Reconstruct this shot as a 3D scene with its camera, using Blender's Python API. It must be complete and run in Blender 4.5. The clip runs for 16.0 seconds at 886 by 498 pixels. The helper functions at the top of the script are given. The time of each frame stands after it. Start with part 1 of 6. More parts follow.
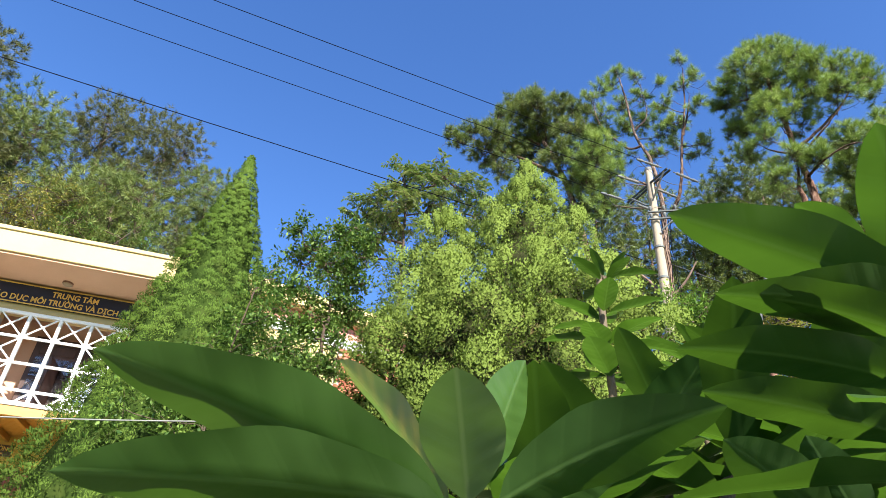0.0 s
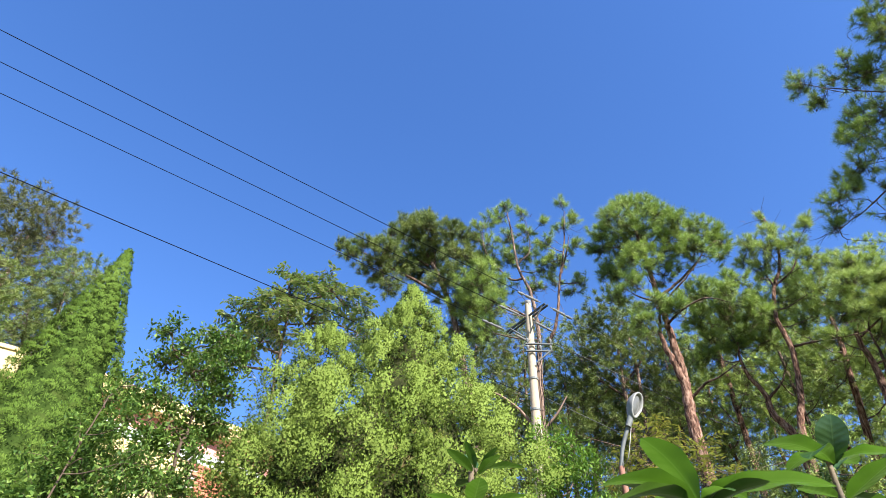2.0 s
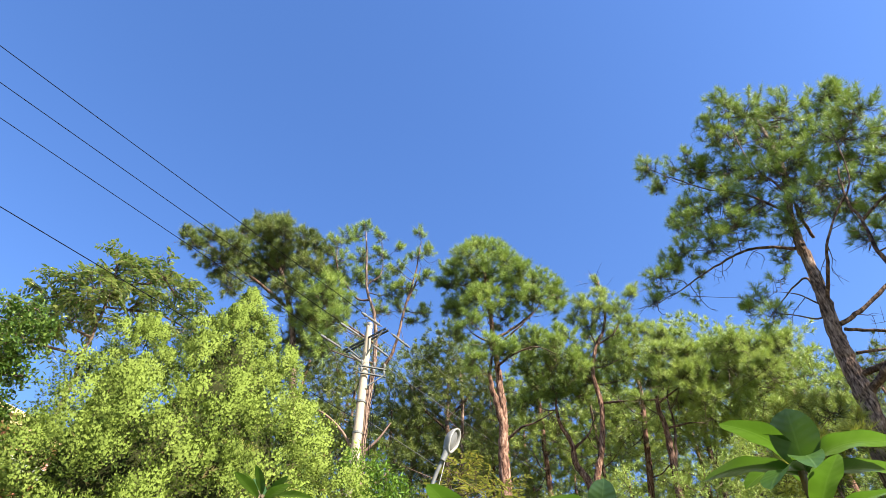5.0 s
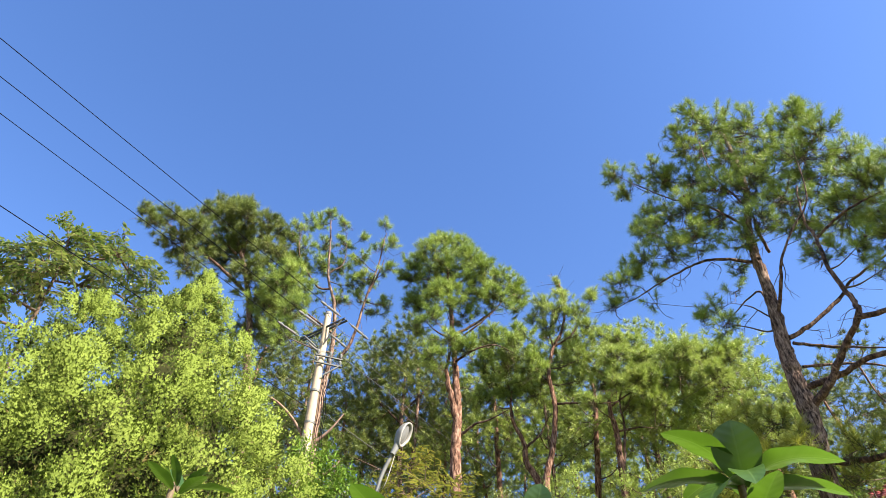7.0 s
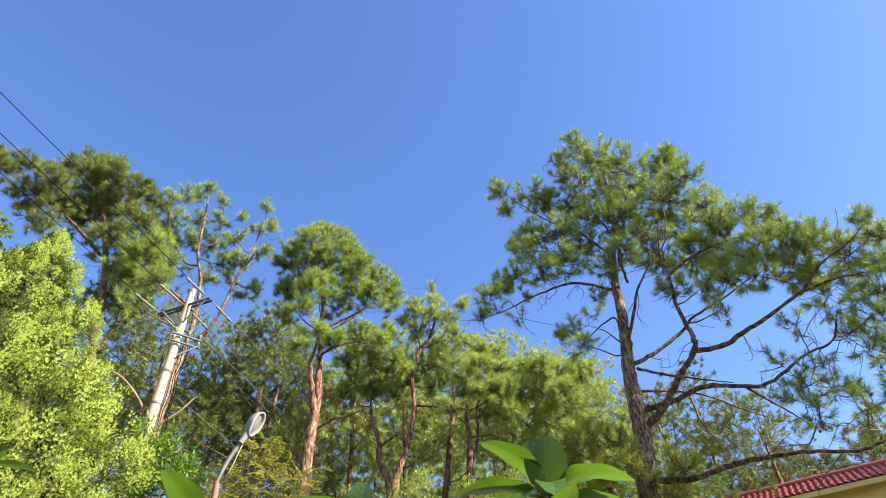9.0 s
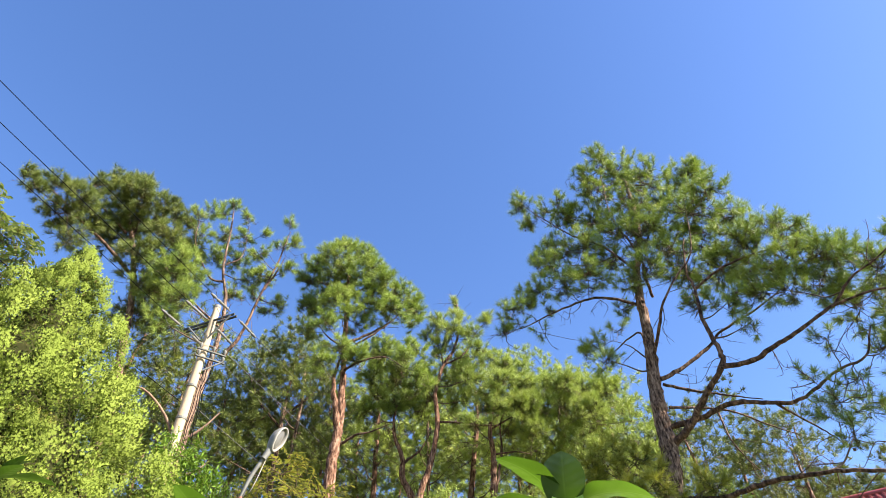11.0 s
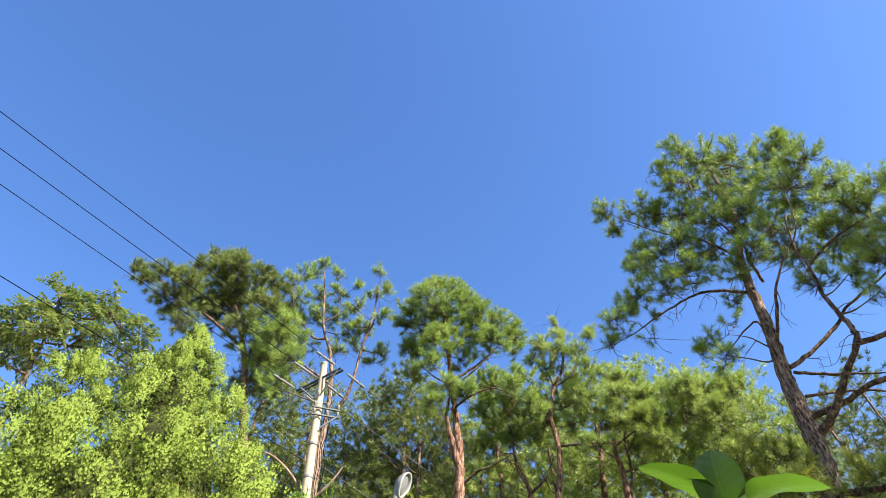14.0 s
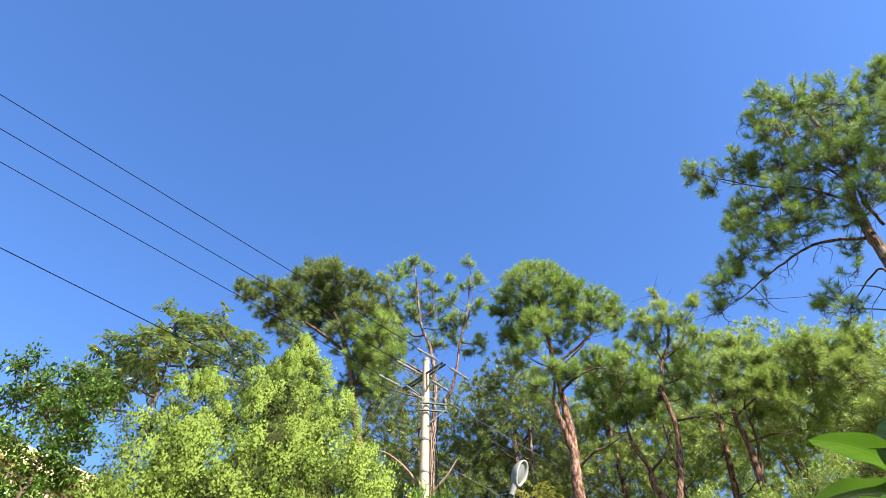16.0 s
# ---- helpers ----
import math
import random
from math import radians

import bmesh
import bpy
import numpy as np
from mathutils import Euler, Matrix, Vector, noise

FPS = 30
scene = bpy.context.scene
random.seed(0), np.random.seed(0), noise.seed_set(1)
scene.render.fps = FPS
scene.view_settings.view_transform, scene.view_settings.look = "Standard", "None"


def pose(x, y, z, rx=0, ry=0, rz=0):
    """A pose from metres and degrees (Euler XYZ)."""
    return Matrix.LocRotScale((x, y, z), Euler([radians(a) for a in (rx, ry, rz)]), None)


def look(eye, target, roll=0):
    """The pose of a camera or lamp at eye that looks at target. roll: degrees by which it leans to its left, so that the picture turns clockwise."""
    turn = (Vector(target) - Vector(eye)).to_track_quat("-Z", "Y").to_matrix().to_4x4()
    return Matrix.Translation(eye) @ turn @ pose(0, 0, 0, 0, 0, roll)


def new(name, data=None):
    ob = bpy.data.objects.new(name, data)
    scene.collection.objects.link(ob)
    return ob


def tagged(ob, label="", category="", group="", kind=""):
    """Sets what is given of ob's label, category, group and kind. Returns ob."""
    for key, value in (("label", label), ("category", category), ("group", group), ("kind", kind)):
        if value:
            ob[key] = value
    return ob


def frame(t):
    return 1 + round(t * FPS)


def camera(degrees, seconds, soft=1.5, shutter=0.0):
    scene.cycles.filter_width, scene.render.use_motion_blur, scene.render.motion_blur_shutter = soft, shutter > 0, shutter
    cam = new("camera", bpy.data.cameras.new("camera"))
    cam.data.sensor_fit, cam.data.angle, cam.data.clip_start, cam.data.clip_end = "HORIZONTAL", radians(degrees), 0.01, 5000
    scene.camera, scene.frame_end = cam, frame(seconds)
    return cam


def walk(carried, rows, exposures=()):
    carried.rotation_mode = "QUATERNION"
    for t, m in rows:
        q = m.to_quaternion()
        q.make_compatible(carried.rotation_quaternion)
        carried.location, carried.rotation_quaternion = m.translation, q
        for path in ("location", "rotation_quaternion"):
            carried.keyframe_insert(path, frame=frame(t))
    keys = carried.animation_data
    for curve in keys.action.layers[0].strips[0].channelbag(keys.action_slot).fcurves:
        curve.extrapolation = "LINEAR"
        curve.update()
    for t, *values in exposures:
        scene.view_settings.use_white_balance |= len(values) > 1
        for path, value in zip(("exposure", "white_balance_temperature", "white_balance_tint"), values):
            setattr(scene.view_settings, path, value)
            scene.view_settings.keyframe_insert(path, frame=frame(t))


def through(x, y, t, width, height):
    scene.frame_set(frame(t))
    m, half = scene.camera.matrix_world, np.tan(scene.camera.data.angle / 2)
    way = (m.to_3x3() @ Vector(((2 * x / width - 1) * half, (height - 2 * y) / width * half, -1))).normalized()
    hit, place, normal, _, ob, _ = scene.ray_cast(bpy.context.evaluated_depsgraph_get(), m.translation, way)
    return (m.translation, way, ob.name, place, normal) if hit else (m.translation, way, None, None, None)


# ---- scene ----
cam = camera(69.12, 16.0, 0.75)
PATH = (
    (0, pose(0.000, -0.000, 1.500, 123.07, -3.64, 19.59)),
    (0.5, pose(0.042, -0.025, 1.517, 126.26, -1.89, 24.05)),
    (1, pose(0.087, -0.084, 1.555, 132.14, -3.00, 17.37)),
    (1.5, pose(0.055, -0.139, 1.564, 133.04, -3.61, 10.20)),
    (2, pose(0.024, -0.158, 1.572, 133.53, -1.89, 8.00)),
    (2.5, pose(0.017, -0.159, 1.579, 133.59, -1.99, 3.99)),
    (3, pose(0.025, -0.156, 1.583, 134.01, -1.63, -1.26)),
    (3.5, pose(0.043, -0.179, 1.582, 134.66, -1.01, -4.53)),
    (4, pose(0.058, -0.194, 1.578, 134.71, -0.67, -7.65)),
    (4.2, pose(0.060, -0.190, 1.580, 134.93, -0.25, -8.17)),
    (6.3, pose(0.100, -0.112, 1.628, 136.02, -0.56, -8.62)),
    (6.5, pose(0.106, -0.106, 1.633, 136.10, -0.73, -8.89)),
    (7, pose(0.117, -0.116, 1.633, 135.19, -0.54, -13.01)),
    (7.5, pose(0.139, -0.110, 1.632, 134.64, 0.54, -19.51)),
    (8, pose(0.146, -0.136, 1.622, 133.98, 1.54, -20.80)),
    (8.5, pose(0.153, -0.155, 1.615, 134.12, 2.68, -23.17)),
    (9, pose(0.158, -0.155, 1.623, 134.91, 1.58, -25.67)),
    (9.2, pose(0.173, -0.144, 1.612, 135.79, 1.21, -25.47)),
    (11.3, pose(0.177, -0.158, 1.634, 136.29, 0.38, -23.94)),
    (11.5, pose(0.167, -0.162, 1.644, 136.28, 0.58, -23.86)),
    (12, pose(0.169, -0.144, 1.641, 137.00, 1.41, -21.07)),
    (12.5, pose(0.158, -0.106, 1.630, 137.49, 2.03, -19.14)),
    (13, pose(0.176, -0.110, 1.635, 138.53, 1.82, -16.64)),
    (13.5, pose(0.191, -0.090, 1.640, 139.04, 1.68, -12.14)),
    (14, pose(0.183, -0.096, 1.642, 139.18, 1.45, -11.41)),
    (14.5, pose(0.159, -0.068, 1.680, 138.37, 1.18, -9.88)),
    (15, pose(0.162, -0.037, 1.691, 138.40, 1.04, -6.47)),
    (15.5, pose(0.166, -0.026, 1.696, 138.69, 0.59, -2.34)),
    (16, pose(0.160, -0.028, 1.692, 138.43, 0.32, -1.10)),
)
EXPOSURES = ((0, 1.81, 6300, 9), (1.5, 1.87, 6200, 10), (3.5, 2.08, 6600, 10), (6.5, 2.14, 7100, 12), (9.0, 2.18, 7400, 13), (12.5, 2.14, 7200, 11), (14.0, 2.12, 6900, 9), (16.0, 2.12, 6650, 8))
walk(cam, PATH, EXPOSURES)

# ---- world, sun, exposure ----
SUN_AZ, SUN_EL = 138.0, 37.0          # degrees from +y towards +x, degrees above the horizon
world = bpy.data.worlds.new("world")
scene.world = world
world.use_nodes = True
wn, wl = world.node_tree.nodes, world.node_tree.links
sky = wn.new("ShaderNodeTexSky")
sky.sky_type = "NISHITA"
sky.sun_disc = False
sky.sun_elevation, sky.sun_rotation = radians(SUN_EL), radians(SUN_AZ)
sky.altitude, sky.air_density, sky.dust_density, sky.ozone_density = 900, 1.0, 0.65, 1.5
deep = wn.new("ShaderNodeHueSaturation")
deep.inputs["Hue"].default_value, deep.inputs["Saturation"].default_value = 0.511, 1.25
wl.new(sky.outputs["Color"], deep.inputs["Color"])
wl.new(deep.outputs["Color"], wn["Background"].inputs["Color"])
wn["Background"].inputs["Strength"].default_value = 0.090
sun = new("sun", bpy.data.lights.new("sun", "SUN"))
sun.data.energy, sun.data.angle, sun.data.color = 5.0, radians(0.53), (1.0, 0.95, 0.86)
_sd = Vector((math.sin(radians(SUN_AZ)) * math.cos(radians(SUN_EL)), math.cos(radians(SUN_AZ)) * math.cos(radians(SUN_EL)), math.sin(radians(SUN_EL))))
sun.matrix_world = look(_sd * 60, (0, 0, 0))


# ---- materials ----
def nodes_of(name):
    m = bpy.data.materials.new(name)
    m.use_nodes = True
    return m, m.node_tree.nodes, m.node_tree.links, m.node_tree.nodes["Principled BSDF"]


def ramp(nodes, stops):
    r = nodes.new("ShaderNodeValToRGB")
    while len(r.color_ramp.elements) < len(stops):
        r.color_ramp.elements.new(0.5)
    for e, (p, c) in zip(r.color_ramp.elements, stops):
        e.position, e.color = p, (*c, 1)
    return r


def noise_tex(nodes, links, scale, detail=4, rough=0.6, stretch=None):
    co = nodes.new("ShaderNodeTexCoord")
    n = nodes.new("ShaderNodeTexNoise")
    n.inputs["Scale"].default_value, n.inputs["Detail"].default_value, n.inputs["Roughness"].default_value = scale, detail, rough
    if stretch:
        mp = nodes.new("ShaderNodeMapping")
        mp.inputs["Scale"].default_value = stretch
        links.new(co.outputs["Object"], mp.inputs["Vector"])
        links.new(mp.outputs["Vector"], n.inputs["Vector"])
    else:
        links.new(co.outputs["Object"], n.inputs["Vector"])
    return n


def surface(name, stops, scale=6.0, rough=0.8, bump=0.2, fine=40.0, metal=0.0, stretch=None, spec=0.5, bump_dist=0.01):
    """A surface whose colour wanders at two scales, with fine relief."""
    m, n, l, b = nodes_of(name)
    big, small = noise_tex(n, l, scale, 5, 0.6, stretch), noise_tex(n, l, fine, 3, 0.6, stretch)
    mix = n.new("ShaderNodeMath")
    mix.operation = "MULTIPLY_ADD"
    mix.inputs[1].default_value = 0.35
    l.new(small.outputs["Fac"], mix.inputs[0])
    half = n.new("ShaderNodeMath")
    half.operation = "MULTIPLY"
    half.inputs[1].default_value = 0.65
    l.new(big.outputs["Fac"], half.inputs[0])
    l.new(half.outputs[0], mix.inputs[2])
    r = ramp(n, stops)
    l.new(mix.outputs[0], r.inputs["Fac"])
    l.new(r.outputs["Color"], b.inputs["Base Color"])
    b.inputs["Roughness"].default_value, b.inputs["Metallic"].default_value = rough, metal
    b.inputs["Specular IOR Level"].default_value = spec
    bp = n.new("ShaderNodeBump")
    bp.inputs["Strength"].default_value, bp.inputs["Distance"].default_value = bump, bump_dist
    l.new(mix.outputs[0], bp.inputs["Height"])
    l.new(bp.outputs["Normal"], b.inputs["Normal"])
    return m


def foliage(name, stops, through=0.3, tint=(0.2, 0.35, 0.04), rough=0.5, scale=1.2, island=0.5, spec=0.22):
    """Leaves: each one's colour by chance and by a slow drift over the crown; light shines through them."""
    m, n, l, b = nodes_of(name)
    geo = n.new("ShaderNodeNewGeometry")
    big = noise_tex(n, l, scale, 3)
    mix = n.new("ShaderNodeMix")
    mix.inputs[0].default_value = island
    l.new(big.outputs["Fac"], mix.inputs[2])
    l.new(geo.outputs["Random Per Island"], mix.inputs[3])
    wide = n.new("ShaderNodeMapRange")
    wide.inputs["From Min"].default_value, wide.inputs["From Max"].default_value = 0.22, 0.78
    l.new(mix.outputs[0], wide.inputs["Value"])
    r = ramp(n, stops)
    l.new(wide.outputs[0], r.inputs["Fac"])
    l.new(r.outputs["Color"], b.inputs["Base Color"])
    b.inputs["Roughness"].default_value, b.inputs["Specular IOR Level"].default_value = rough, spec
    tr = n.new("ShaderNodeBsdfTranslucent")
    tc = n.new("ShaderNodeMix")
    tc.data_type = "RGBA"
    tc.inputs[0].default_value = 0.5
    tc.inputs[7].default_value = (*tint, 1)
    l.new(r.outputs["Color"], tc.inputs[6])
    l.new(tc.outputs[2], tr.inputs["Color"])
    ms = n.new("ShaderNodeMixShader")
    ms.inputs[0].default_value = through
    l.new(b.outputs["BSDF"], ms.inputs[1])
    l.new(tr.outputs["BSDF"], ms.inputs[2])
    l.new(ms.outputs["Shader"], n["Material Output"].inputs["Surface"])
    return m


def plain(name, colour, rough=0.5, metal=0.0, scale=8.0, vary=0.12, bump=0.1):
    c = np.array(colour)
    return surface(name, [(0.3, tuple(c * (1 - vary))), (0.7, tuple(np.minimum(c * (1 + vary), 0.95)))], scale, rough, bump, 60.0, metal)


M_GROUND = surface("soil and grass", [(0.3, (0.05, 0.06, 0.02)), (0.55, (0.09, 0.10, 0.035)), (0.75, (0.16, 0.12, 0.07))], 0.6, 0.95, 0.5, 9.0)
M_CREAM = surface("cream painted plaster", [(0.3, (0.442, 0.339, 0.148)), (0.7, (0.497, 0.387, 0.178))], 2.0, 0.85, 0.1)
M_SOFFIT = surface("salmon painted soffit", [(0.3, (0.50, 0.30, 0.19)), (0.7, (0.56, 0.34, 0.22))], 1.5, 0.9, 0.08)
M_PINK = surface("dusty pink painted plaster", [(0.3, (0.50, 0.20, 0.17)), (0.7, (0.60, 0.26, 0.21))], 1.8, 0.9, 0.12)
M_YELLOW = surface("ochre yellow plaster", [(0.3, (0.58, 0.34, 0.07)), (0.7, (0.66, 0.40, 0.10))], 1.6, 0.9, 0.1)
M_MAROON = surface("maroon painted base", [(0.3, (0.20, 0.045, 0.04)), (0.7, (0.27, 0.065, 0.055))], 2.5, 0.7, 0.1)
M_WHITE = plain("white enamel paint", (0.78, 0.78, 0.76), 0.45, 0, 5, 0.05)
M_BRICK = None
M_MORTAR = plain("grey mortar", (0.42, 0.36, 0.30), 0.95, 0, 20, 0.15, 0.4)
M_NAVY = plain("navy sign board", (0.006, 0.007, 0.028), 0.75, 0, 4, 0.2, 0.03)
M_GOLD = plain("golden yellow lettering", (0.62, 0.38, 0.07), 0.5, 0, 20, 0.1, 0.02)
M_WOOD = surface("dark stained timber", [(0.3, (0.030, 0.012, 0.008)), (0.7, (0.075, 0.030, 0.018))], 3, 0.5, 0.15, 30, 0, (1, 1, 0.15))
M_SLATS = surface("honey varnished boards", [(0.3, (0.40, 0.20, 0.05)), (0.7, (0.55, 0.30, 0.09))], 3, 0.45, 0.1, 30, 0, (0.2, 1, 1))
M_CONCRETE = surface("weathered concrete", [(0.25, (0.19, 0.15, 0.105)), (0.5, (0.30, 0.245, 0.175)), (0.8, (0.38, 0.315, 0.235))], 4, 0.9, 0.25, 50, 0, (1, 1, 0.25))
M_STEEL = surface("dull galvanised steel", [(0.3, (0.07, 0.075, 0.075)), (0.7, (0.14, 0.145, 0.14))], 9, 0.7, 0.1, 60, 0.2)
M_DARKSTEEL = surface("near-black steel", [(0.3, (0.02, 0.024, 0.022)), (0.7, (0.05, 0.055, 0.05))], 9, 0.6, 0.1, 60, 0.3)
M_PORCELAIN = plain("pale grey glazed insulator", (0.15, 0.145, 0.135), 0.25, 0, 10, 0.1)
M_RUST = surface("rusted iron", [(0.3, (0.14, 0.062, 0.042)), (0.7, (0.26, 0.125, 0.085))], 14, 0.85, 0.3, 70, 0.2)
M_WIRE = surface("black cable", [(0.3, (0.003, 0.003, 0.005)), (0.7, (0.005, 0.005, 0.008))], 10, 0.9, 0.0, 40, 0, None, 0.05)
M_ALU = plain("dull weathered conductor", (0.05, 0.05, 0.05), 0.8, 0.0, 10, 0.1)
M_LAMP = plain("off-white lamp housing", (0.17, 0.165, 0.15), 0.45, 0, 12, 0.1)
M_LENS = plain("cloudy lamp lens", (0.10, 0.10, 0.095), 0.2, 0, 15, 0.15)
M_TILE = surface("dark red glazed roof tile", [(0.3, (0.16, 0.025, 0.025)), (0.7, (0.27, 0.05, 0.045))], 5, 0.4, 0.15, 30)
M_BARK = surface("furrowed grey-brown pine bark", [(0.40, (0.018, 0.012, 0.010)), (0.50, (0.120, 0.078, 0.060)), (0.62, (0.30, 0.215, 0.170))], 15.0, 0.95, 1.0, 50.0, 0, (1.5, 1.5, 0.30), 0.1, 0.05)
M_BARK_RED = surface("flaky orange pine bark", [(0.40, (0.024, 0.013, 0.010)), (0.50, (0.135, 0.070, 0.048)), (0.62, (0.30, 0.195, 0.145))], 13.0, 0.95, 1.0, 44.0, 0, (1.5, 1.5, 0.35), 0.1, 0.05)
# Darker than the trunk bark: the crown's shade is put into the colour.
M_BOUGH = surface("rough pine limb bark darkened for crown shade", [(0.40, (0.016, 0.010, 0.008)), (0.52, (0.085, 0.050, 0.036)), (0.64, (0.24, 0.155, 0.11))], 9.0, 0.95, 1.0, 30.0, 0, (1.6, 1.6, 0.5), 0.2, 0.04)
M_TWIG = surface("brown twigs", [(0.3, (0.035, 0.022, 0.015)), (0.7, (0.11, 0.07, 0.045))], 6, 0.95, 0.4, 30)
M_DEADWOOD = surface("pale dead wood", [(0.3, (0.07, 0.042, 0.03)), (0.7, (0.24, 0.155, 0.11))], 4, 0.95, 0.6, 20, 0, (1, 1, 0.3))
M_STEM = surface("green-brown shrub stem", [(0.3, (0.05, 0.04, 0.02)), (0.7, (0.13, 0.09, 0.05))], 30, 0.8, 0.3, 120)
M_PINE = foliage("pine needles", [(0.15, (0.090, 0.154, 0.035)), (0.5, (0.189, 0.270, 0.053)), (0.9, (0.313, 0.371, 0.081))], 0.20, (0.27, 0.38, 0.055), 0.5, 1.1, 0.25, 0.25)
M_PINE_DARK = foliage("dark pine needles", [(0.15, (0.055, 0.088, 0.022)), (0.5, (0.112, 0.150, 0.034)), (0.9, (0.190, 0.215, 0.048))], 0.14, (0.22, 0.29, 0.05), 0.5, 1.1, 0.25, 0.25)
M_PINE_PALE = foliage("olive pine needles", [(0.15, (0.134, 0.202, 0.047)), (0.5, (0.252, 0.330, 0.072)), (0.9, (0.375, 0.420, 0.106))], 0.22, (0.30, 0.40, 0.07), 0.5, 1.1, 0.25, 0.25)
# Darker copy of the pine needles: the wood's deep shade is painted in.
M_PINE_SHADE = foliage("pine needles darkened for shade in the wood", [(0.15, (0.024, 0.038, 0.014)), (0.5, (0.050, 0.070, 0.022)), (0.9, (0.095, 0.105, 0.032))], 0.18, (0.12, 0.17, 0.04), 0.5, 0.6, 0.3)
M_PINE_BROWN = foliage("brownish pine needles", [(0.15, (0.040, 0.052, 0.016)), (0.5, (0.082, 0.090, 0.025)), (0.9, (0.140, 0.132, 0.040))], 0.2, (0.20, 0.22, 0.05), 0.5, 1.1, 0.25, 0.25)
# Shade inside the crown is put into this colour; brown for dead needles.
M_PINE_IN = foliage("inner pine needles darkened for shade, some brown", [(0.2, (0.025, 0.036, 0.012)), (0.6, (0.050, 0.064, 0.020)), (0.9, (0.110, 0.085, 0.040))], 0.15, (0.1, 0.14, 0.03), 0.7, 2.0, 0.5, 0.1)
M_THUJA = foliage("fresh yellow-green arborvitae sprays", [(0.06, (0.150, 0.104, 0.034)), (0.20, (0.108, 0.148, 0.030)), (0.5, (0.140, 0.188, 0.038)), (0.9, (0.172, 0.220, 0.050))], 0.32, (0.23, 0.35, 0.05), 0.75, 1.6, 0.06, 0.03)
# Dark colours of the next two stand for shade between the clumps.
M_THUJA_IN = foliage("inner arborvitae sprays darkened for shade, some brown", [(0.2, (0.022, 0.038, 0.009)), (0.6, (0.044, 0.068, 0.015)), (0.9, (0.080, 0.064, 0.025))], 0.18, (0.14, 0.2, 0.03), 0.95, 1.5, 0.5, 0.05)
M_HEART = surface("near-black core for inner shade", [(0.3, (0.012, 0.014, 0.006)), (0.7, (0.032, 0.034, 0.014))], 9, 1.0, 0.8, 40, 0, None, 0.0)
M_PALEPANE = plain("pale blue grey painted pane", (0.30, 0.36, 0.44), 0.35, 0, 6, 0.1)
M_TANGLASS = plain("tan frosted glass", (0.30, 0.22, 0.15), 0.4, 0, 9, 0.1)
# Shade between the tufts is put into this darker green.
M_CONE_IN = foliage("inner cypress sprays darkened for shade", [(0.2, (0.014, 0.026, 0.006)), (0.6, (0.034, 0.056, 0.011)), (0.9, (0.06, 0.08, 0.018))], 0.15, (0.10, 0.16, 0.03), 0.95, 4.0, 0.4, 0.03)
M_CONE = foliage("clipped mid-green cypress sprays", [(0.2, (0.050, 0.088, 0.014)), (0.5, (0.080, 0.128, 0.020)), (0.85, (0.106, 0.156, 0.027))], 0.22, (0.16, 0.26, 0.03), 0.7, 1.6, 0.3, 0.05)
M_LEAF = foliage("broad green leaves", [(0.2, (0.034, 0.070, 0.014)), (0.5, (0.068, 0.122, 0.022)), (0.85, (0.130, 0.190, 0.038))], 0.25, (0.17, 0.30, 0.04), 0.5, 1.0, 0.5, 0.14)
M_LEAF_PALE = foliage("pale flushing leaves", [(0.2, (0.062, 0.119, 0.033)), (0.5, (0.131, 0.200, 0.056)), (0.85, (0.288, 0.312, 0.112))], 0.25, (0.26, 0.34, 0.06), 0.42, 0.9, 0.6)
M_BRIGHT = foliage("bright bamboo-green leaves", [(0.2, (0.050, 0.110, 0.016)), (0.5, (0.100, 0.185, 0.026)), (0.85, (0.165, 0.255, 0.042))], 0.28, (0.18, 0.30, 0.03), 0.6, 1.2, 0.4, 0.10)
M_YELLOWLEAF = foliage("yellow-green compound leaves", [(0.2, (0.065, 0.09, 0.02)), (0.5, (0.14, 0.16, 0.032)), (0.85, (0.25, 0.22, 0.05))], 0.3, (0.34, 0.36, 0.05), 0.5, 1.2, 0.6)


def brick_material():
    m, n, l, b = nodes_of("orange clay brick")
    oi = n.new("ShaderNodeObjectInfo")
    r = ramp(n, [(0.0, (0.34, 0.10, 0.055)), (0.6, (0.42, 0.14, 0.075)), (1.0, (0.47, 0.18, 0.10))])
    l.new(oi.outputs["Random"], r.inputs["Fac"])
    grain = noise_tex(n, l, 60, 4)
    mx = n.new("ShaderNodeMix")
    mx.data_type, mx.blend_type = "RGBA", "MULTIPLY"
    mx.inputs[0].default_value = 0.35
    l.new(r.outputs["Color"], mx.inputs[6])
    l.new(grain.outputs["Color"], mx.inputs[7])
    l.new(mx.outputs[2], b.inputs["Base Color"])
    b.inputs["Roughness"].default_value = 0.9
    bp = n.new("ShaderNodeBump")
    bp.inputs["Strength"].default_value, bp.inputs["Distance"].default_value = 0.4, 0.004
    l.new(grain.outputs["Fac"], bp.inputs["Height"])
    l.new(bp.outputs["Normal"], b.inputs["Normal"])
    return m


M_BRICK = brick_material()


def glass_material():
    m, n, l, b = nodes_of("dim window glass")
    b.inputs["Base Color"].default_value = (0.9, 0.95, 1, 1)
    b.inputs["Roughness"].default_value = 0.02
    b.inputs["Transmission Weight"].default_value = 1.0
    b.inputs["IOR"].default_value = 1.45
    return m


M_GLASS = glass_material()


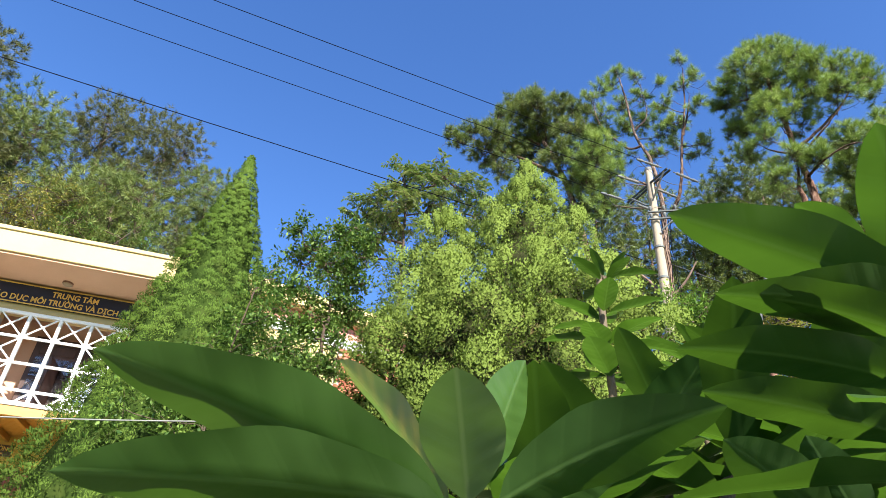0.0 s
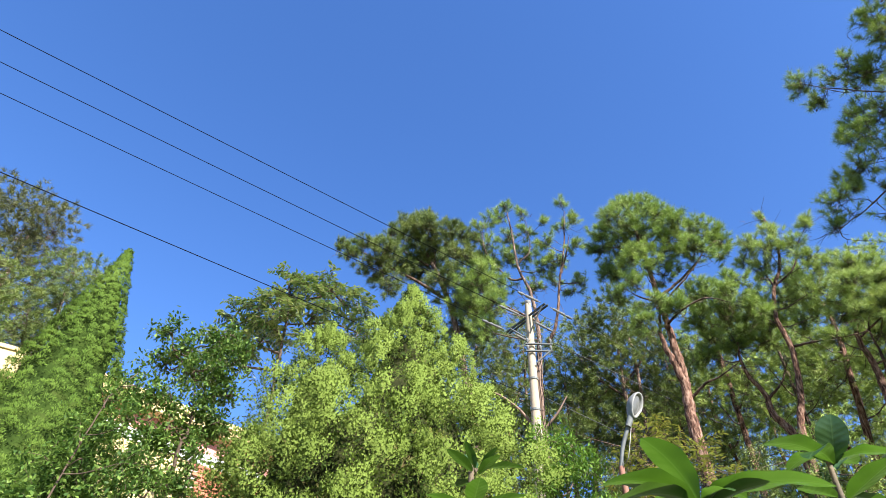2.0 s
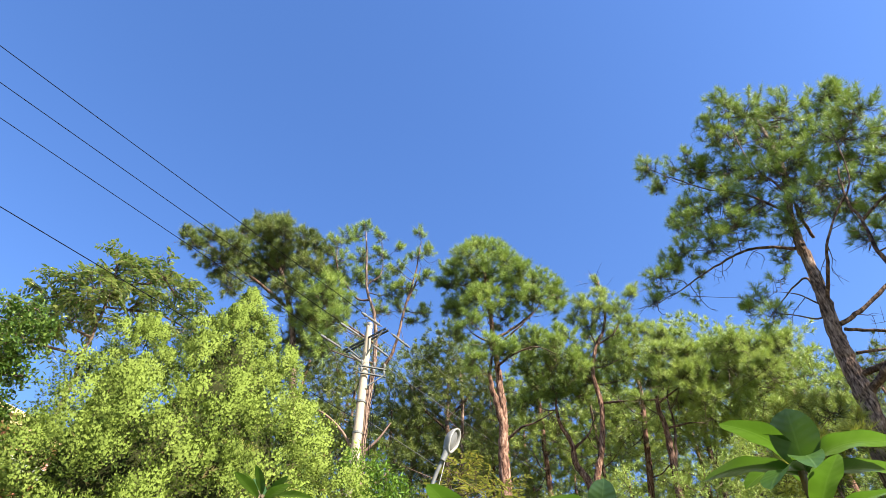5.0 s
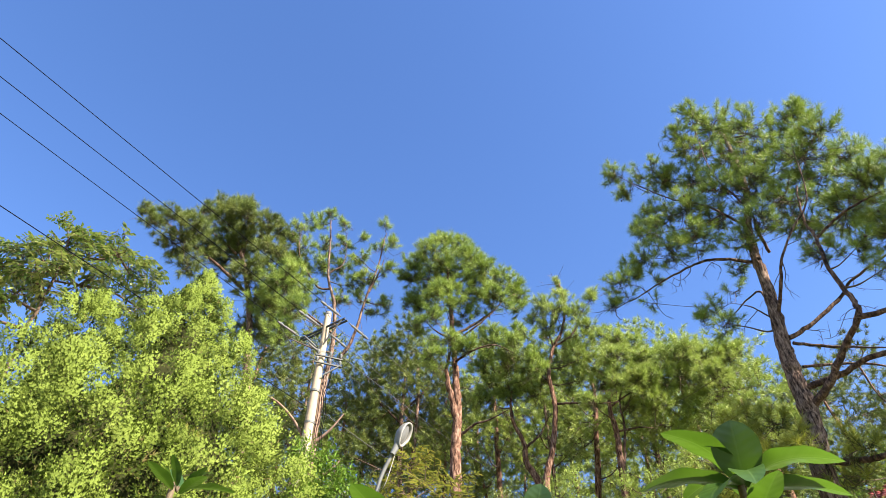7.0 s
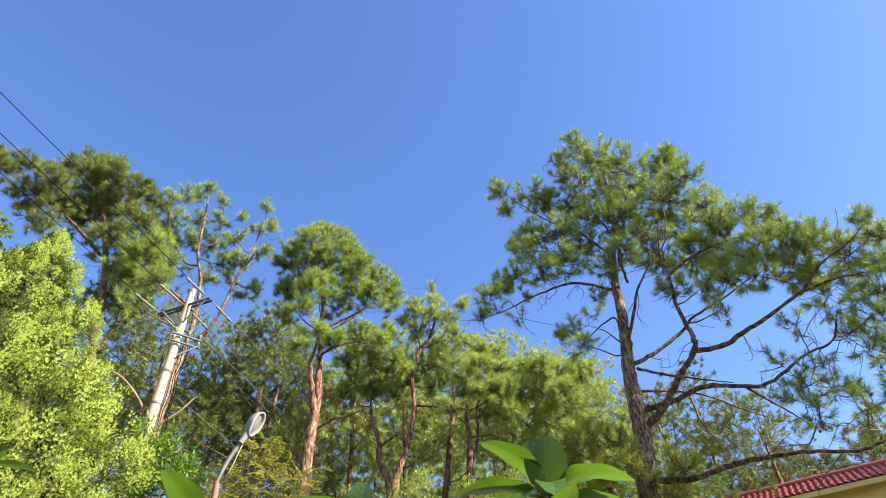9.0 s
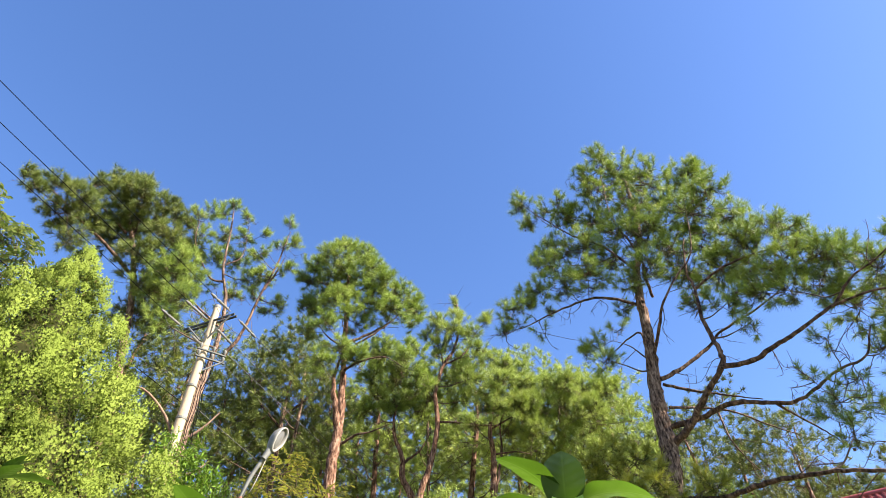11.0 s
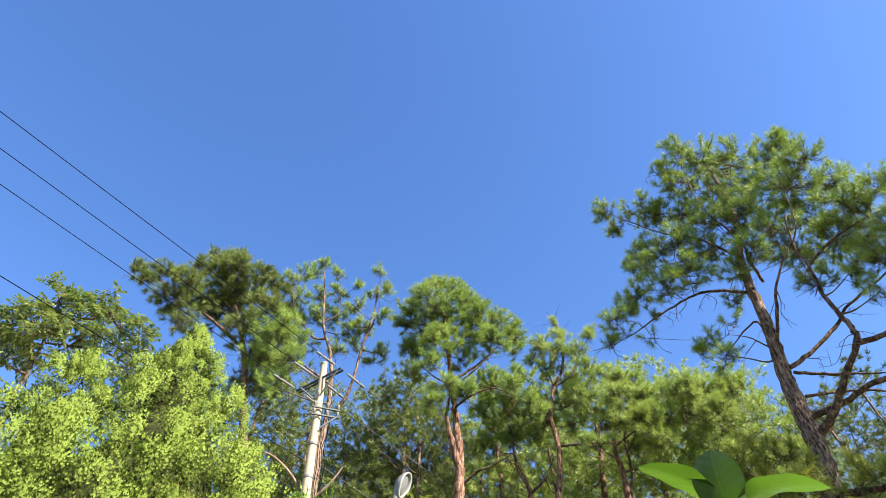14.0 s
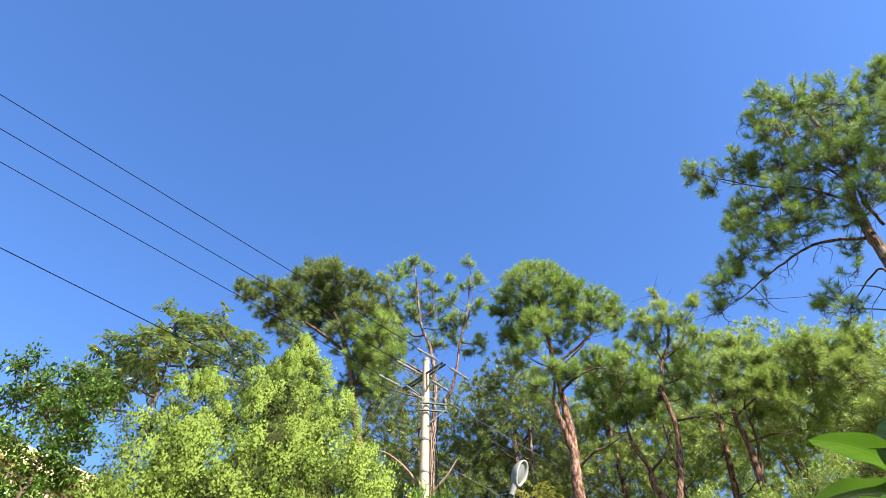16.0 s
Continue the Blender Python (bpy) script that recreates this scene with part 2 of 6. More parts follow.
def big_leaf_material(name, dark, mid, light, through):
    """A waxy leaf: paler midrib and side veins, blotches, light shining through."""
    m, n, l, b = nodes_of(name)
    co = n.new("ShaderNodeTexCoord")
    sp = n.new("ShaderNodeSeparateXYZ")
    l.new(co.outputs["Object"], sp.inputs[0])
    ay = n.new("ShaderNodeMath")
    ay.operation = "ABSOLUTE"
    l.new(sp.outputs["Y"], ay.inputs[0])
    rib = n.new("ShaderNodeMapRange")
    rib.inputs["From Min"].default_value, rib.inputs["From Max"].default_value = 0.004, 0.016
    rib.inputs["To Min"].default_value, rib.inputs["To Max"].default_value = 1.0, 0.0
    l.new(ay.outputs[0], rib.inputs["Value"])
    slant = n.new("ShaderNodeMath")
    slant.operation = "MULTIPLY_ADD"
    slant.inputs[1].default_value = -0.7
    l.new(ay.outputs[0], slant.inputs[0])
    l.new(sp.outputs["X"], slant.inputs[2])
    wave = n.new("ShaderNodeMath")
    wave.operation = "SINE"
    k = n.new("ShaderNodeMath")
    k.operation = "MULTIPLY"
    k.inputs[1].default_value = 48.0
    l.new(slant.outputs[0], k.inputs[0])
    l.new(k.outputs[0], wave.inputs[0])
    vein = n.new("ShaderNodeMapRange")
    vein.inputs["From Min"].default_value, vein.inputs["From Max"].default_value = 0.86, 1.0
    l.new(wave.outputs[0], vein.inputs["Value"])
    vs = n.new("ShaderNodeMath")
    vs.operation = "MULTIPLY"
    vs.inputs[1].default_value = 0.10
    l.new(vein.outputs[0], vs.inputs[0])
    mxv = n.new("ShaderNodeMath")
    mxv.operation = "MAXIMUM"
    l.new(rib.outputs[0], mxv.inputs[0])
    l.new(vs.outputs[0], mxv.inputs[1])
    blot = noise_tex(n, l, 5, 4)
    oi = n.new("ShaderNodeObjectInfo")
    avg = n.new("ShaderNodeMath")
    avg.operation = "MULTIPLY_ADD"
    avg.inputs[1].default_value = 0.5
    l.new(oi.outputs["Random"], avg.inputs[0])
    hb = n.new("ShaderNodeMath")
    hb.operation = "MULTIPLY"
    hb.inputs[1].default_value = 0.5
    l.new(blot.outputs["Fac"], hb.inputs[0])
    l.new(hb.outputs[0], avg.inputs[2])
    r = ramp(n, [(0.2, dark), (0.8, mid)])
    l.new(avg.outputs[0], r.inputs["Fac"])
    mc = n.new("ShaderNodeMix")
    mc.data_type = "RGBA"
    mc.inputs[7].default_value = (*light, 1)
    l.new(mxv.outputs[0], mc.inputs[0])
    l.new(r.outputs["Color"], mc.inputs[6])
    l.new(mc.outputs[2], b.inputs["Base Color"])
    b.inputs["Roughness"].default_value, b.inputs["Specular IOR Level"].default_value = 0.36, 0.42
    bp = n.new("ShaderNodeBump")
    bp.inputs["Strength"].default_value, bp.inputs["Distance"].default_value = 0.12, 0.0018
    quilt = n.new("ShaderNodeMath")
    quilt.operation = "MULTIPLY_ADD"
    quilt.inputs[1].default_value = -0.5
    l.new(wave.outputs[0], quilt.inputs[0])
    l.new(mxv.outputs[0], quilt.inputs[2])
    l.new(quilt.outputs[0], bp.inputs["Height"])
    l.new(bp.outputs["Normal"], b.inputs["Normal"])
    tr = n.new("ShaderNodeBsdfTranslucent")
    tc = n.new("ShaderNodeMix")
    tc.data_type = "RGBA"
    tc.inputs[0].default_value = 0.6
    tc.inputs[7].default_value = (0.16, 0.34, 0.02, 1)
    l.new(mc.outputs[2], tc.inputs[6])
    l.new(tc.outputs[2], tr.inputs["Color"])
    ms = n.new("ShaderNodeMixShader")
    ms.inputs[0].default_value = through
    l.new(b.outputs["BSDF"], ms.inputs[1])
    l.new(tr.outputs["BSDF"], ms.inputs[2])
    l.new(ms.outputs["Shader"], n["Material Output"].inputs["Surface"])
    return m


M_WAXY = big_leaf_material("waxy dark green leaf", (0.018, 0.043, 0.009), (0.039, 0.082, 0.015), (0.056, 0.102, 0.027), 0.24)
M_YOUNG = big_leaf_material("young light green leaf", (0.013, 0.038, 0.006), (0.024, 0.057, 0.010), (0.036, 0.072, 0.016), 0.15)
M_PALEBACK = big_leaf_material("pale matt underside of a leaf", (0.100, 0.135, 0.060), (0.150, 0.185, 0.085), (0.170, 0.200, 0.100), 0.30)


# ---- building helpers ----
def part(name, bm, material, parent=None, label="", smooth=False):
    me = bpy.data.meshes.new(name)
    bm.to_mesh(me)
    bm.free()
    me.materials.append(material)
    if smooth:
        me.shade_smooth()
    ob = new(name, me)
    if parent:
        ob.parent = parent
    return tagged(ob, label)


def sheet_part(name, verts, faces, material, parent=None, label="", smooth=False, kind=""):
    """A mesh from arrays: verts (n, 3), faces (m, 3 or 4)."""
    verts, faces = np.asarray(verts, np.float32), np.asarray(faces, np.int32)
    me = bpy.data.meshes.new(name)
    k = faces.shape[1]
    me.vertices.add(len(verts))
    me.vertices.foreach_set("co", verts.ravel())
    me.loops.add(faces.size)
    me.loops.foreach_set("vertex_index", faces.ravel())
    me.polygons.add(len(faces))
    me.polygons.foreach_set("loop_start", np.arange(0, faces.size, k, dtype=np.int32))
    me.update(calc_edges=True)
    me.materials.append(material)
    if smooth:
        me.shade_smooth()
    ob = new(name, me)
    if parent:
        ob.parent = parent
    return tagged(ob, label, kind=kind)


def soft_leaves(name, tris, normals, material, parent, label=""):
    """Small blades (n, 3, 3) that take their shading from the tuft they grow on: normals (n, 3) point out of it."""
    gn = np.cross(tris[:, 1] - tris[:, 0], tris[:, 2] - tris[:, 0])
    flip = (gn * normals).sum(-1) < 0
    tris[flip] = tris[flip][:, [1, 0, 2]]
    v = tris.reshape(-1, 3)
    ob = sheet_part(name, v, np.arange(len(v)).reshape(-1, 3), material, parent, label, True, "stuff")
    ob.data.normals_split_custom_set_from_vertices(np.repeat(unit(normals), 3, 0).tolist())
    return ob


def thing(name, label, category, m=None, group="", kind=""):
    ob = new(name)
    ob.empty_display_size = 0.2
    if m is not None:
        ob.matrix_basis = m
    return tagged(ob, label, category, group, kind)


def add_box(bm, x0, x1, y0, y1, z0, z1, bevel=0.0, m=None):
    r = bmesh.ops.create_cube(bm, size=1)
    bmesh.ops.transform(bm, matrix=Matrix.LocRotScale(((x0 + x1) / 2, (y0 + y1) / 2, (z0 + z1) / 2), None, (x1 - x0, y1 - y0, z1 - z0)), verts=r["verts"])
    if bevel:
        es = list({e for v in r["verts"] for e in v.link_edges})
        out = bmesh.ops.bevel(bm, geom=es, offset=bevel, segments=1, affect="EDGES")
        vs = list({v for f in out["faces"] for v in f.verts})
    else:
        vs = r["verts"]
    if m is not None:
        bmesh.ops.transform(bm, matrix=m, verts=[v for v in vs if v.is_valid])
    return bm


def box(x0, x1, y0, y1, z0, z1, bevel=0.0, m=None):
    return add_box(bmesh.new(), x0, x1, y0, y1, z0, z1, bevel, m)


def frame_of(d):
    d = np.asarray(d, float)
    d = d / (np.linalg.norm(d) + 1e-9)
    a = np.cross(d, (0, 0, 1.0)) if abs(d[2]) < 0.95 else np.cross(d, (1.0, 0, 0))
    a /= np.linalg.norm(a)
    return d, a, np.cross(d, a)


class Tubes:
    """Tapered tubes gathered into one mesh."""

    def __init__(self):
        self.v, self.f, self.n = [], [], 0

    def add(self, pts, radii, sides=6):
        pts = np.asarray(pts, float)
        k = len(pts)
        d = np.gradient(pts, axis=0)
        _, a, b = frame_of(d[0])
        ang = np.arange(sides) * 2 * np.pi / sides
        for i in range(k):
            t = d[i] / (np.linalg.norm(d[i]) + 1e-9)
            a = a - t * (a @ t)
            a /= np.linalg.norm(a) + 1e-9
            b = np.cross(t, a)
            self.v.append(pts[i] + radii[i] * (np.cos(ang)[:, None] * a + np.sin(ang)[:, None] * b))
        for i in range(k - 1):
            o = self.n + i * sides
            for j in range(sides):
                self.f.append((o + j, o + (j + 1) % sides, o + sides + (j + 1) % sides, o + sides + j))
        self.n += k * sides

    def make(self, name, material, parent, label="", smooth=True):
        if not self.v:
            return None
        return sheet_part(name, np.concatenate(self.v), self.f, material, parent, label, smooth)


def smooth_line(pts, steps=5):
    """Catmull-Rom through the points."""
    p = np.asarray(pts, float)
    if len(p) < 3:
        return np.array([p[0] + (p[-1] - p[0]) * t for t in np.linspace(0, 1, steps + 1)])
    q = np.vstack([2 * p[0] - p[1], p, 2 * p[-1] - p[-2]])
    out = []
    for i in range(1, len(q) - 2):
        for t in np.arange(steps) / steps:
            out.append(0.5 * (2 * q[i] + (q[i + 1] - q[i - 1]) * t + (2 * q[i - 1] - 5 * q[i] + 4 * q[i + 1] - q[i + 2]) * t**2 + (3 * q[i] - q[i - 1] - 3 * q[i + 1] + q[i + 2]) * t**3))
    out.append(p[-1])
    return np.array(out)


EYE = np.array((0.1, -0.1, 1.58))


def spot(az, el, r):
    """The place at a bearing (degrees from +y to +x) and elevation read off the camera's view, at a guessed level
    distance from EYE.
    """
    a = radians(az)
    return EYE + np.array((r * math.sin(a), r * math.cos(a), r * math.tan(radians(el))))


def unit(v):
    return v / (np.linalg.norm(v, axis=-1, keepdims=True) + 1e-9)


def kites(rng, base, way, normal, length, width, belly=0.45, fold=0.0):
    """Small leaf blades: kite-shaped pairs of triangles with a slight fold."""
    way = unit(way)
    side = unit(np.cross(way, normal))
    up = np.cross(side, way)
    L, Wd = length[:, None], width[:, None]
    mid = base + way * L * belly
    v = np.stack([base, mid + side * Wd / 2 + up * Wd * fold, base + way * L, mid - side * Wd / 2 + up * Wd * fold], 1)
    n = len(base)
    o = np.arange(n)[:, None] * 4
    return v.reshape(-1, 3), np.concatenate([o + [0, 1, 2], o + [0, 2, 3]], 1).reshape(-1, 3)


def needles(rng, tip, axis, count, length, width, back=0.10, droop=0.10):
    """Brushes of fine needles: each shoot's last stretch is ringed with needles that lean forward along it."""
    n = len(tip)
    axis = unit(axis)
    u = rng.uniform(0, 1, (n, count, 1))
    side = rng.normal(size=(n, count, 3))
    side = unit(side - axis[:, None] * (side * axis[:, None]).sum(-1, keepdims=True))
    th = np.radians(18 + 62 * u + rng.normal(size=u.shape) * 9)
    d = axis[:, None] * np.cos(th) + side * np.sin(th)
    ln = length * rng.uniform(0.7, 1.1, (n, count, 1))
    b = tip[:, None] - axis[:, None] * back * u
    w = unit(np.cross(d, rng.normal(size=(n, count, 3)))) * width / 2
    end = b + d * ln
    end[..., 2] -= droop * ln[..., 0]
    v = np.stack([b - w, b + w, end], 2).reshape(-1, 3)
    return v, np.arange(len(v)).reshape(-1, 3)


def trunk_line(base_xy, pts):
    return np.vstack([(base_xy[0], base_xy[1], -0.1), pts])


def pine(label, r, trunk, limbs, blobs, seed, r0=0.2, needle=M_PINE, bark=M_BARK, count=56, nlen=0.17, nwide=0.006, dense=1.0, depth=0.6, flat=0.8, bare=0, group="pine grove", cones=0):
    """A pine: trunk and limbs along bearings; in each clump of the crown a bough forks into branchlets, these into shoots,
    and every shoot ends in a brush of needles."""
    rng = np.random.default_rng(seed)
    tp = np.array([spot(a, e, r) for a, e in trunk])
    foot = tp[0].copy()
    root = thing("pine_tree", label, "pine tree", pose(foot[0], foot[1], 0), group)
    off = np.array((foot[0], foot[1], 0.0))
    line = smooth_line(trunk_line(foot, tp), 10)
    rad = np.linspace(1.0, 0.18, len(line)) * r0 * rng.uniform(0.93, 1.07, len(line))
    rad[0] *= 1.25
    t = Tubes()
    t.add(line + rng.normal(size=(len(line), 3)) * r0 * 0.05 - off, rad, 12)
    t.make("trunk", bark, root)
    skel, srad = [p for p in line[len(line) // 3 :]], [q for q in rad[len(line) // 3 :]]
    for lb in limbs:
        rl = lb[0]
        pts = smooth_line([spot(a, e, r + dr) for a, e, dr in lb[1:]], 6)
        rr = np.linspace(0.92, 0.22, len(pts)) * rl * rng.uniform(0.9, 1.1, len(pts))
        t = Tubes()
        t.add(pts + rng.normal(size=pts.shape) * rl * 0.12 - off, rr, 8)
        t.make("limb", bark if rl > 0.09 else M_BOUGH, root)
        skel += list(pts[2:])
        srad += list(rr[2:])
    boughs = Tubes()
    tips, ways, inner_at, inner_way, shoots = [], [], [], [], []
    for blob in blobs:
        a, e, br = blob[:3]
        fill = (blob[3] if len(blob) > 3 else 1.0) * dense
        c = spot(a, e, r + rng.uniform(-depth, depth))
        sk = np.array(skel)
        dist = np.linalg.norm(sk - c, axis=1) + 1.5 * np.maximum(sk[:, 2] - c[2] + 0.2, 0)
        j = int(dist.argmin())
        g = sk[j]
        way = unit(c - g) if np.linalg.norm(c - g) > 0.25 else unit(rng.normal(size=3) + np.array((0, 0, 0.6)))
        base = c - way * br * 0.75 - np.array((0, 0, 0.15 * br))
        gap = np.linalg.norm(base - g)
        pts = smooth_line([g, (g + base) / 2 + rng.normal(size=3) * 0.05 * gap - np.array((0, 0, 0.10 * gap)), base, c + way * br * 0.3], 4)
        rb = min(srad[j] * 0.6, 0.012 + 0.012 * np.linalg.norm(c - g))
        boughs.add(pts - off, np.linspace(rb, 0.007, len(pts)), 5)
        skel += list(pts[4:])
        srad += list(np.linspace(rb, 0.007, len(pts))[4:])
        nb = max(3, int(fill * (br / 0.145) ** 2 * 0.95 + 0.5))
        stems = pts[len(pts) // 2 :]
        q = unit(rng.normal(size=(nb, 3)) + way * 0.3 + np.array((0, 0, 0.2)))
        ends = c + q * (br - 0.08) * rng.uniform(0.1, 1.35, (nb, 1)) ** 0.5 * np.array((1, 1, flat))
        for end in ends:
            st = stems[int(np.linalg.norm(stems - end, axis=1).argmin())]
            d = end - st
            mid = (st + end) / 2 - np.array((0, 0, 0.12)) * np.linalg.norm(d) + rng.normal(size=3) * 0.02
            if r < 13:
                boughs.add(np.array([st, mid, end]) - off, [0.0085, 0.006, 0.0035], 3)
            else:
                sd = unit(np.cross(end - st, rng.normal(size=3))) * 0.008
                shoots.append(np.stack([st - sd, st + sd, mid, mid - sd * 0.6, mid + sd * 0.6, end]))
            k = int(rng.integers(2, 4))
            fwd = unit(end - mid + np.array((0, 0, 0.06)))
            w = unit(fwd + rng.normal(size=(k, 3)) * 0.45 + np.array((0, 0, 0.40)))
            tp2 = end + w * rng.uniform(0.06, 0.20, (k, 1))
            sd = unit(np.cross(w, rng.normal(size=(k, 3)))) * 0.005
            shoots.append(np.stack([end - sd, end + sd, tp2], 1).reshape(-1, 3))
            tips.append(tp2)
            ways.append(w)
            inner_at += [mid * 0.4 + end * 0.6, end]
            inner_way += [fwd, fwd]
    for _ in range(bare):
        j = rng.integers(0, len(skel))
        g = np.array(skel[j])
        d = unit(rng.normal(size=3) * np.array((1, 1, 0.4)) - np.array((0, 0, 0.25)))
        L = rng.uniform(0.3, 0.9)
        pts = smooth_line([g, g + d * L * 0.35 + rng.normal(size=3) * 0.06, g + d * L * 0.7 + rng.normal(size=3) * 0.09, g + d * L + rng.normal(size=3) * 0.12], 3)
        boughs.add(pts - off, np.linspace(0.009, 0.003, len(pts)), 4)
        for m in (3, 5, 7):
            f = pts[m] + unit(d + rng.normal(size=3) * 0.8) * L * rng.uniform(0.2, 0.4)
            boughs.add(np.array([pts[m], (pts[m] + f) / 2 + rng.normal(size=3) * 0.03, f]) - off, [0.005, 0.004, 0.002], 3)
    tagged(boughs.make("branchwork", M_TWIG, root), kind="stuff")
    sh = np.concatenate(shoots) - off
    sheet_part("twig_mass", sh, np.arange(len(sh)).reshape(-1, 3), M_TWIG, root, kind="stuff")
    tips, ways = np.concatenate(tips), np.concatenate(ways)
    v, f = needles(rng, tips, ways, count, nlen, nwide)
    sheet_part("crown", v - off, f, needle, root, kind="stuff")
    # needles along the branchlets inside, coloured dark for the crown's shade
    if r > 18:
        inner_at, inner_way = inner_at[::6], inner_way[::6]
    v, f = needles(rng, np.array(inner_at), np.array(inner_way), max(6, count // 4), nlen * 0.9, nwide, 0.16, 0.2)
    sheet_part("inner_needles", v - off, f, M_PINE_IN, root, kind="stuff")
    if cones:
        cb = Tubes()
        for i in rng.choice(len(tips), cones, replace=False):
            p = tips[i] - ways[i] * 0.12 - np.array((0, 0, 0.02))
            d = unit(rng.normal(size=3) - np.array((0, 0, 0.6)))
            cb.add(np.array([p + d * s for s in (0, 0.012, 0.03, 0.05, 0.065)]) - off, [0.006, 0.021, 0.024, 0.015, 0.003], 6)
        tagged(cb.make("pine_cones", M_TWIG, root, "small dark cones"), kind="stuff")
    return root


def broadleaf(name, label, category, r, trunk, blobs, seed, leaf=M_LEAF, r0=0.05, llen=0.09, lwide=0.045, per=26, ends=14, depth=0.5, droop=0.3, bark=M_TWIG, compound=0, group="", tip_up=0.3):
    """A leafy tree or bush: stems, boughs and a crown of single leaves set round the twigs."""
    rng = np.random.default_rng(seed)
    tp = np.array([spot(a, e, r) for a, e in trunk])
    foot = tp[0].copy()
    root = thing(name, label, category, pose(foot[0], foot[1], 0), group)
    off = np.array((foot[0], foot[1], 0.0))
    line = smooth_line(trunk_line(foot, tp), 5)
    rad = np.linspace(1.0, 0.3, len(line)) * r0
    t = Tubes()
    t.add(line + rng.normal(size=line.shape) * r0 * 0.2 - off, rad, 8)
    t.make("trunk", bark, root)
    skel = [p for p in line[len(line) // 3 :]]
    boughs = Tubes()
    lb, lw, ln = [], [], []
    for blob in blobs:
        a, e, br = blob[:3]
        c = spot(a, e, r + rng.uniform(-depth, depth))
        sk = np.array(skel)
        dist = np.linalg.norm(sk - c, axis=1) + 2.0 * np.maximum(sk[:, 2] - c[2] + 0.1, 0)
        g = sk[int(dist.argmin())]
        pts = smooth_line([g, (g + c) / 2 + rng.normal(size=3) * 0.08, c], 4)
        boughs.add(pts - off, np.linspace(r0 * 0.4, r0 * 0.2, len(pts)), 5)
        skel += list(pts[2:])
        for _ in range(max(3, int(ends * br * br / 0.4 + 2))):
            q = unit(rng.normal(size=3)) * rng.uniform(0.3, 1.0) ** 0.6 * br
            end = c + q
            boughs.add(np.array([c, c + q * 0.5 + rng.normal(size=3) * 0.05, end]) - off, [r0 * 0.18, r0 * 0.13, r0 * 0.07], 4)
            k = int(per * rng.uniform(0.6, 1.3))
            if compound:
                for _ in range(max(1, k // (2 * compound))):
                    d = unit(rng.normal(size=3) + np.array((0, 0, tip_up)) + unit(q) * 0.5)
                    sp = end + rng.normal(size=3) * 0.05
                    s = np.linspace(0.15, 1, compound)
                    ax = sp + d * s[:, None] * llen * compound * 0.42 - np.array((0, 0, 1)) * (s**2)[:, None] * llen * droop * 2
                    sd = unit(np.cross(d, (0, 0, 1.0)))
                    boughs.add(np.array([sp, ax[len(ax) // 2], ax[-1]]) - off, [0.005, 0.004, 0.002], 3)
                    for sg in (-1, 1):
                        lb.append(ax)
                        lw.append(np.tile(sd * sg + d * 0.5 - np.array((0, 0, droop)), (compound, 1)) + rng.normal(size=(compound, 3)) * 0.12)
                        ln.append(np.tile((0, 0, 1.0), (compound, 1)) + rng.normal(size=(compound, 3)) * 0.25)
            else:
                u = rng.uniform(0.4, 1.05, (k, 1))
                p = c + q * u + rng.normal(size=(k, 3)) * 0.07
                w = rng.normal(size=(k, 3)) + unit(q) * 0.5
                w[:, 2] -= droop
                lb.append(p)
                lw.append(w)
                ln.append(rng.normal(size=(k, 3)) * 0.5 + np.array((0, 0, 1.0)))
    tagged(boughs.make("branchwork", bark, root), kind="stuff")
    b, w, nn = np.concatenate(lb), np.concatenate(lw), np.concatenate(ln)
    v, f = kites(rng, b, w, nn, llen * rng.uniform(0.65, 1.2, len(b)), lwide * rng.uniform(0.7, 1.2, len(b)), 0.5, 0.12)
    sheet_part("crown", v - off, f, leaf, root, kind="stuff")
    return root


# ---- ground ----
def ground():
    rng = np.random.default_rng(3)
    ring = np.concatenate([[0], np.geomspace(3, 2500, 26)])
    a = np.linspace(0, 2 * np.pi, 49)[:-1]
    v = np.array([(q * math.cos(t), q * math.sin(t), -0.02 + (0.03 * rng.normal() if 2 < q < 60 else 0)) for q in ring for t in a])
    f = [(i * 48 + j, i * 48 + (j + 1) % 48, (i + 1) * 48 + (j + 1) % 48, (i + 1) * 48 + j) for i in range(len(ring) - 1) for j in range(48)]
    g = sheet_part("ground", v, f, M_GROUND)
    tagged(g, "earth and rough grass under the pines", "ground", kind="structure")


ground()


# ---- the training centre ----
def text_part(name, words, size, m, material, parent, label="", depth=0.003):
    cu = bpy.data.curves.new(name, "FONT")
    cu.body, cu.size, cu.extrude, cu.offset = words, size, depth, size * 0.022
    cu.align_x = "LEFT"
    tmp = new(name, cu)
    dg = bpy.context.evaluated_depsgraph_get()
    me = bpy.data.meshes.new_from_object(tmp.evaluated_get(dg))
    bpy.data.objects.remove(tmp)
    me.materials.clear()
    me.materials.append(material)
    ob = new(name, me)
    ob.parent, ob.matrix_basis = parent, m
    return tagged(ob, label)


UPRIGHT = pose(0, 0, 0, 90, 0, 0)


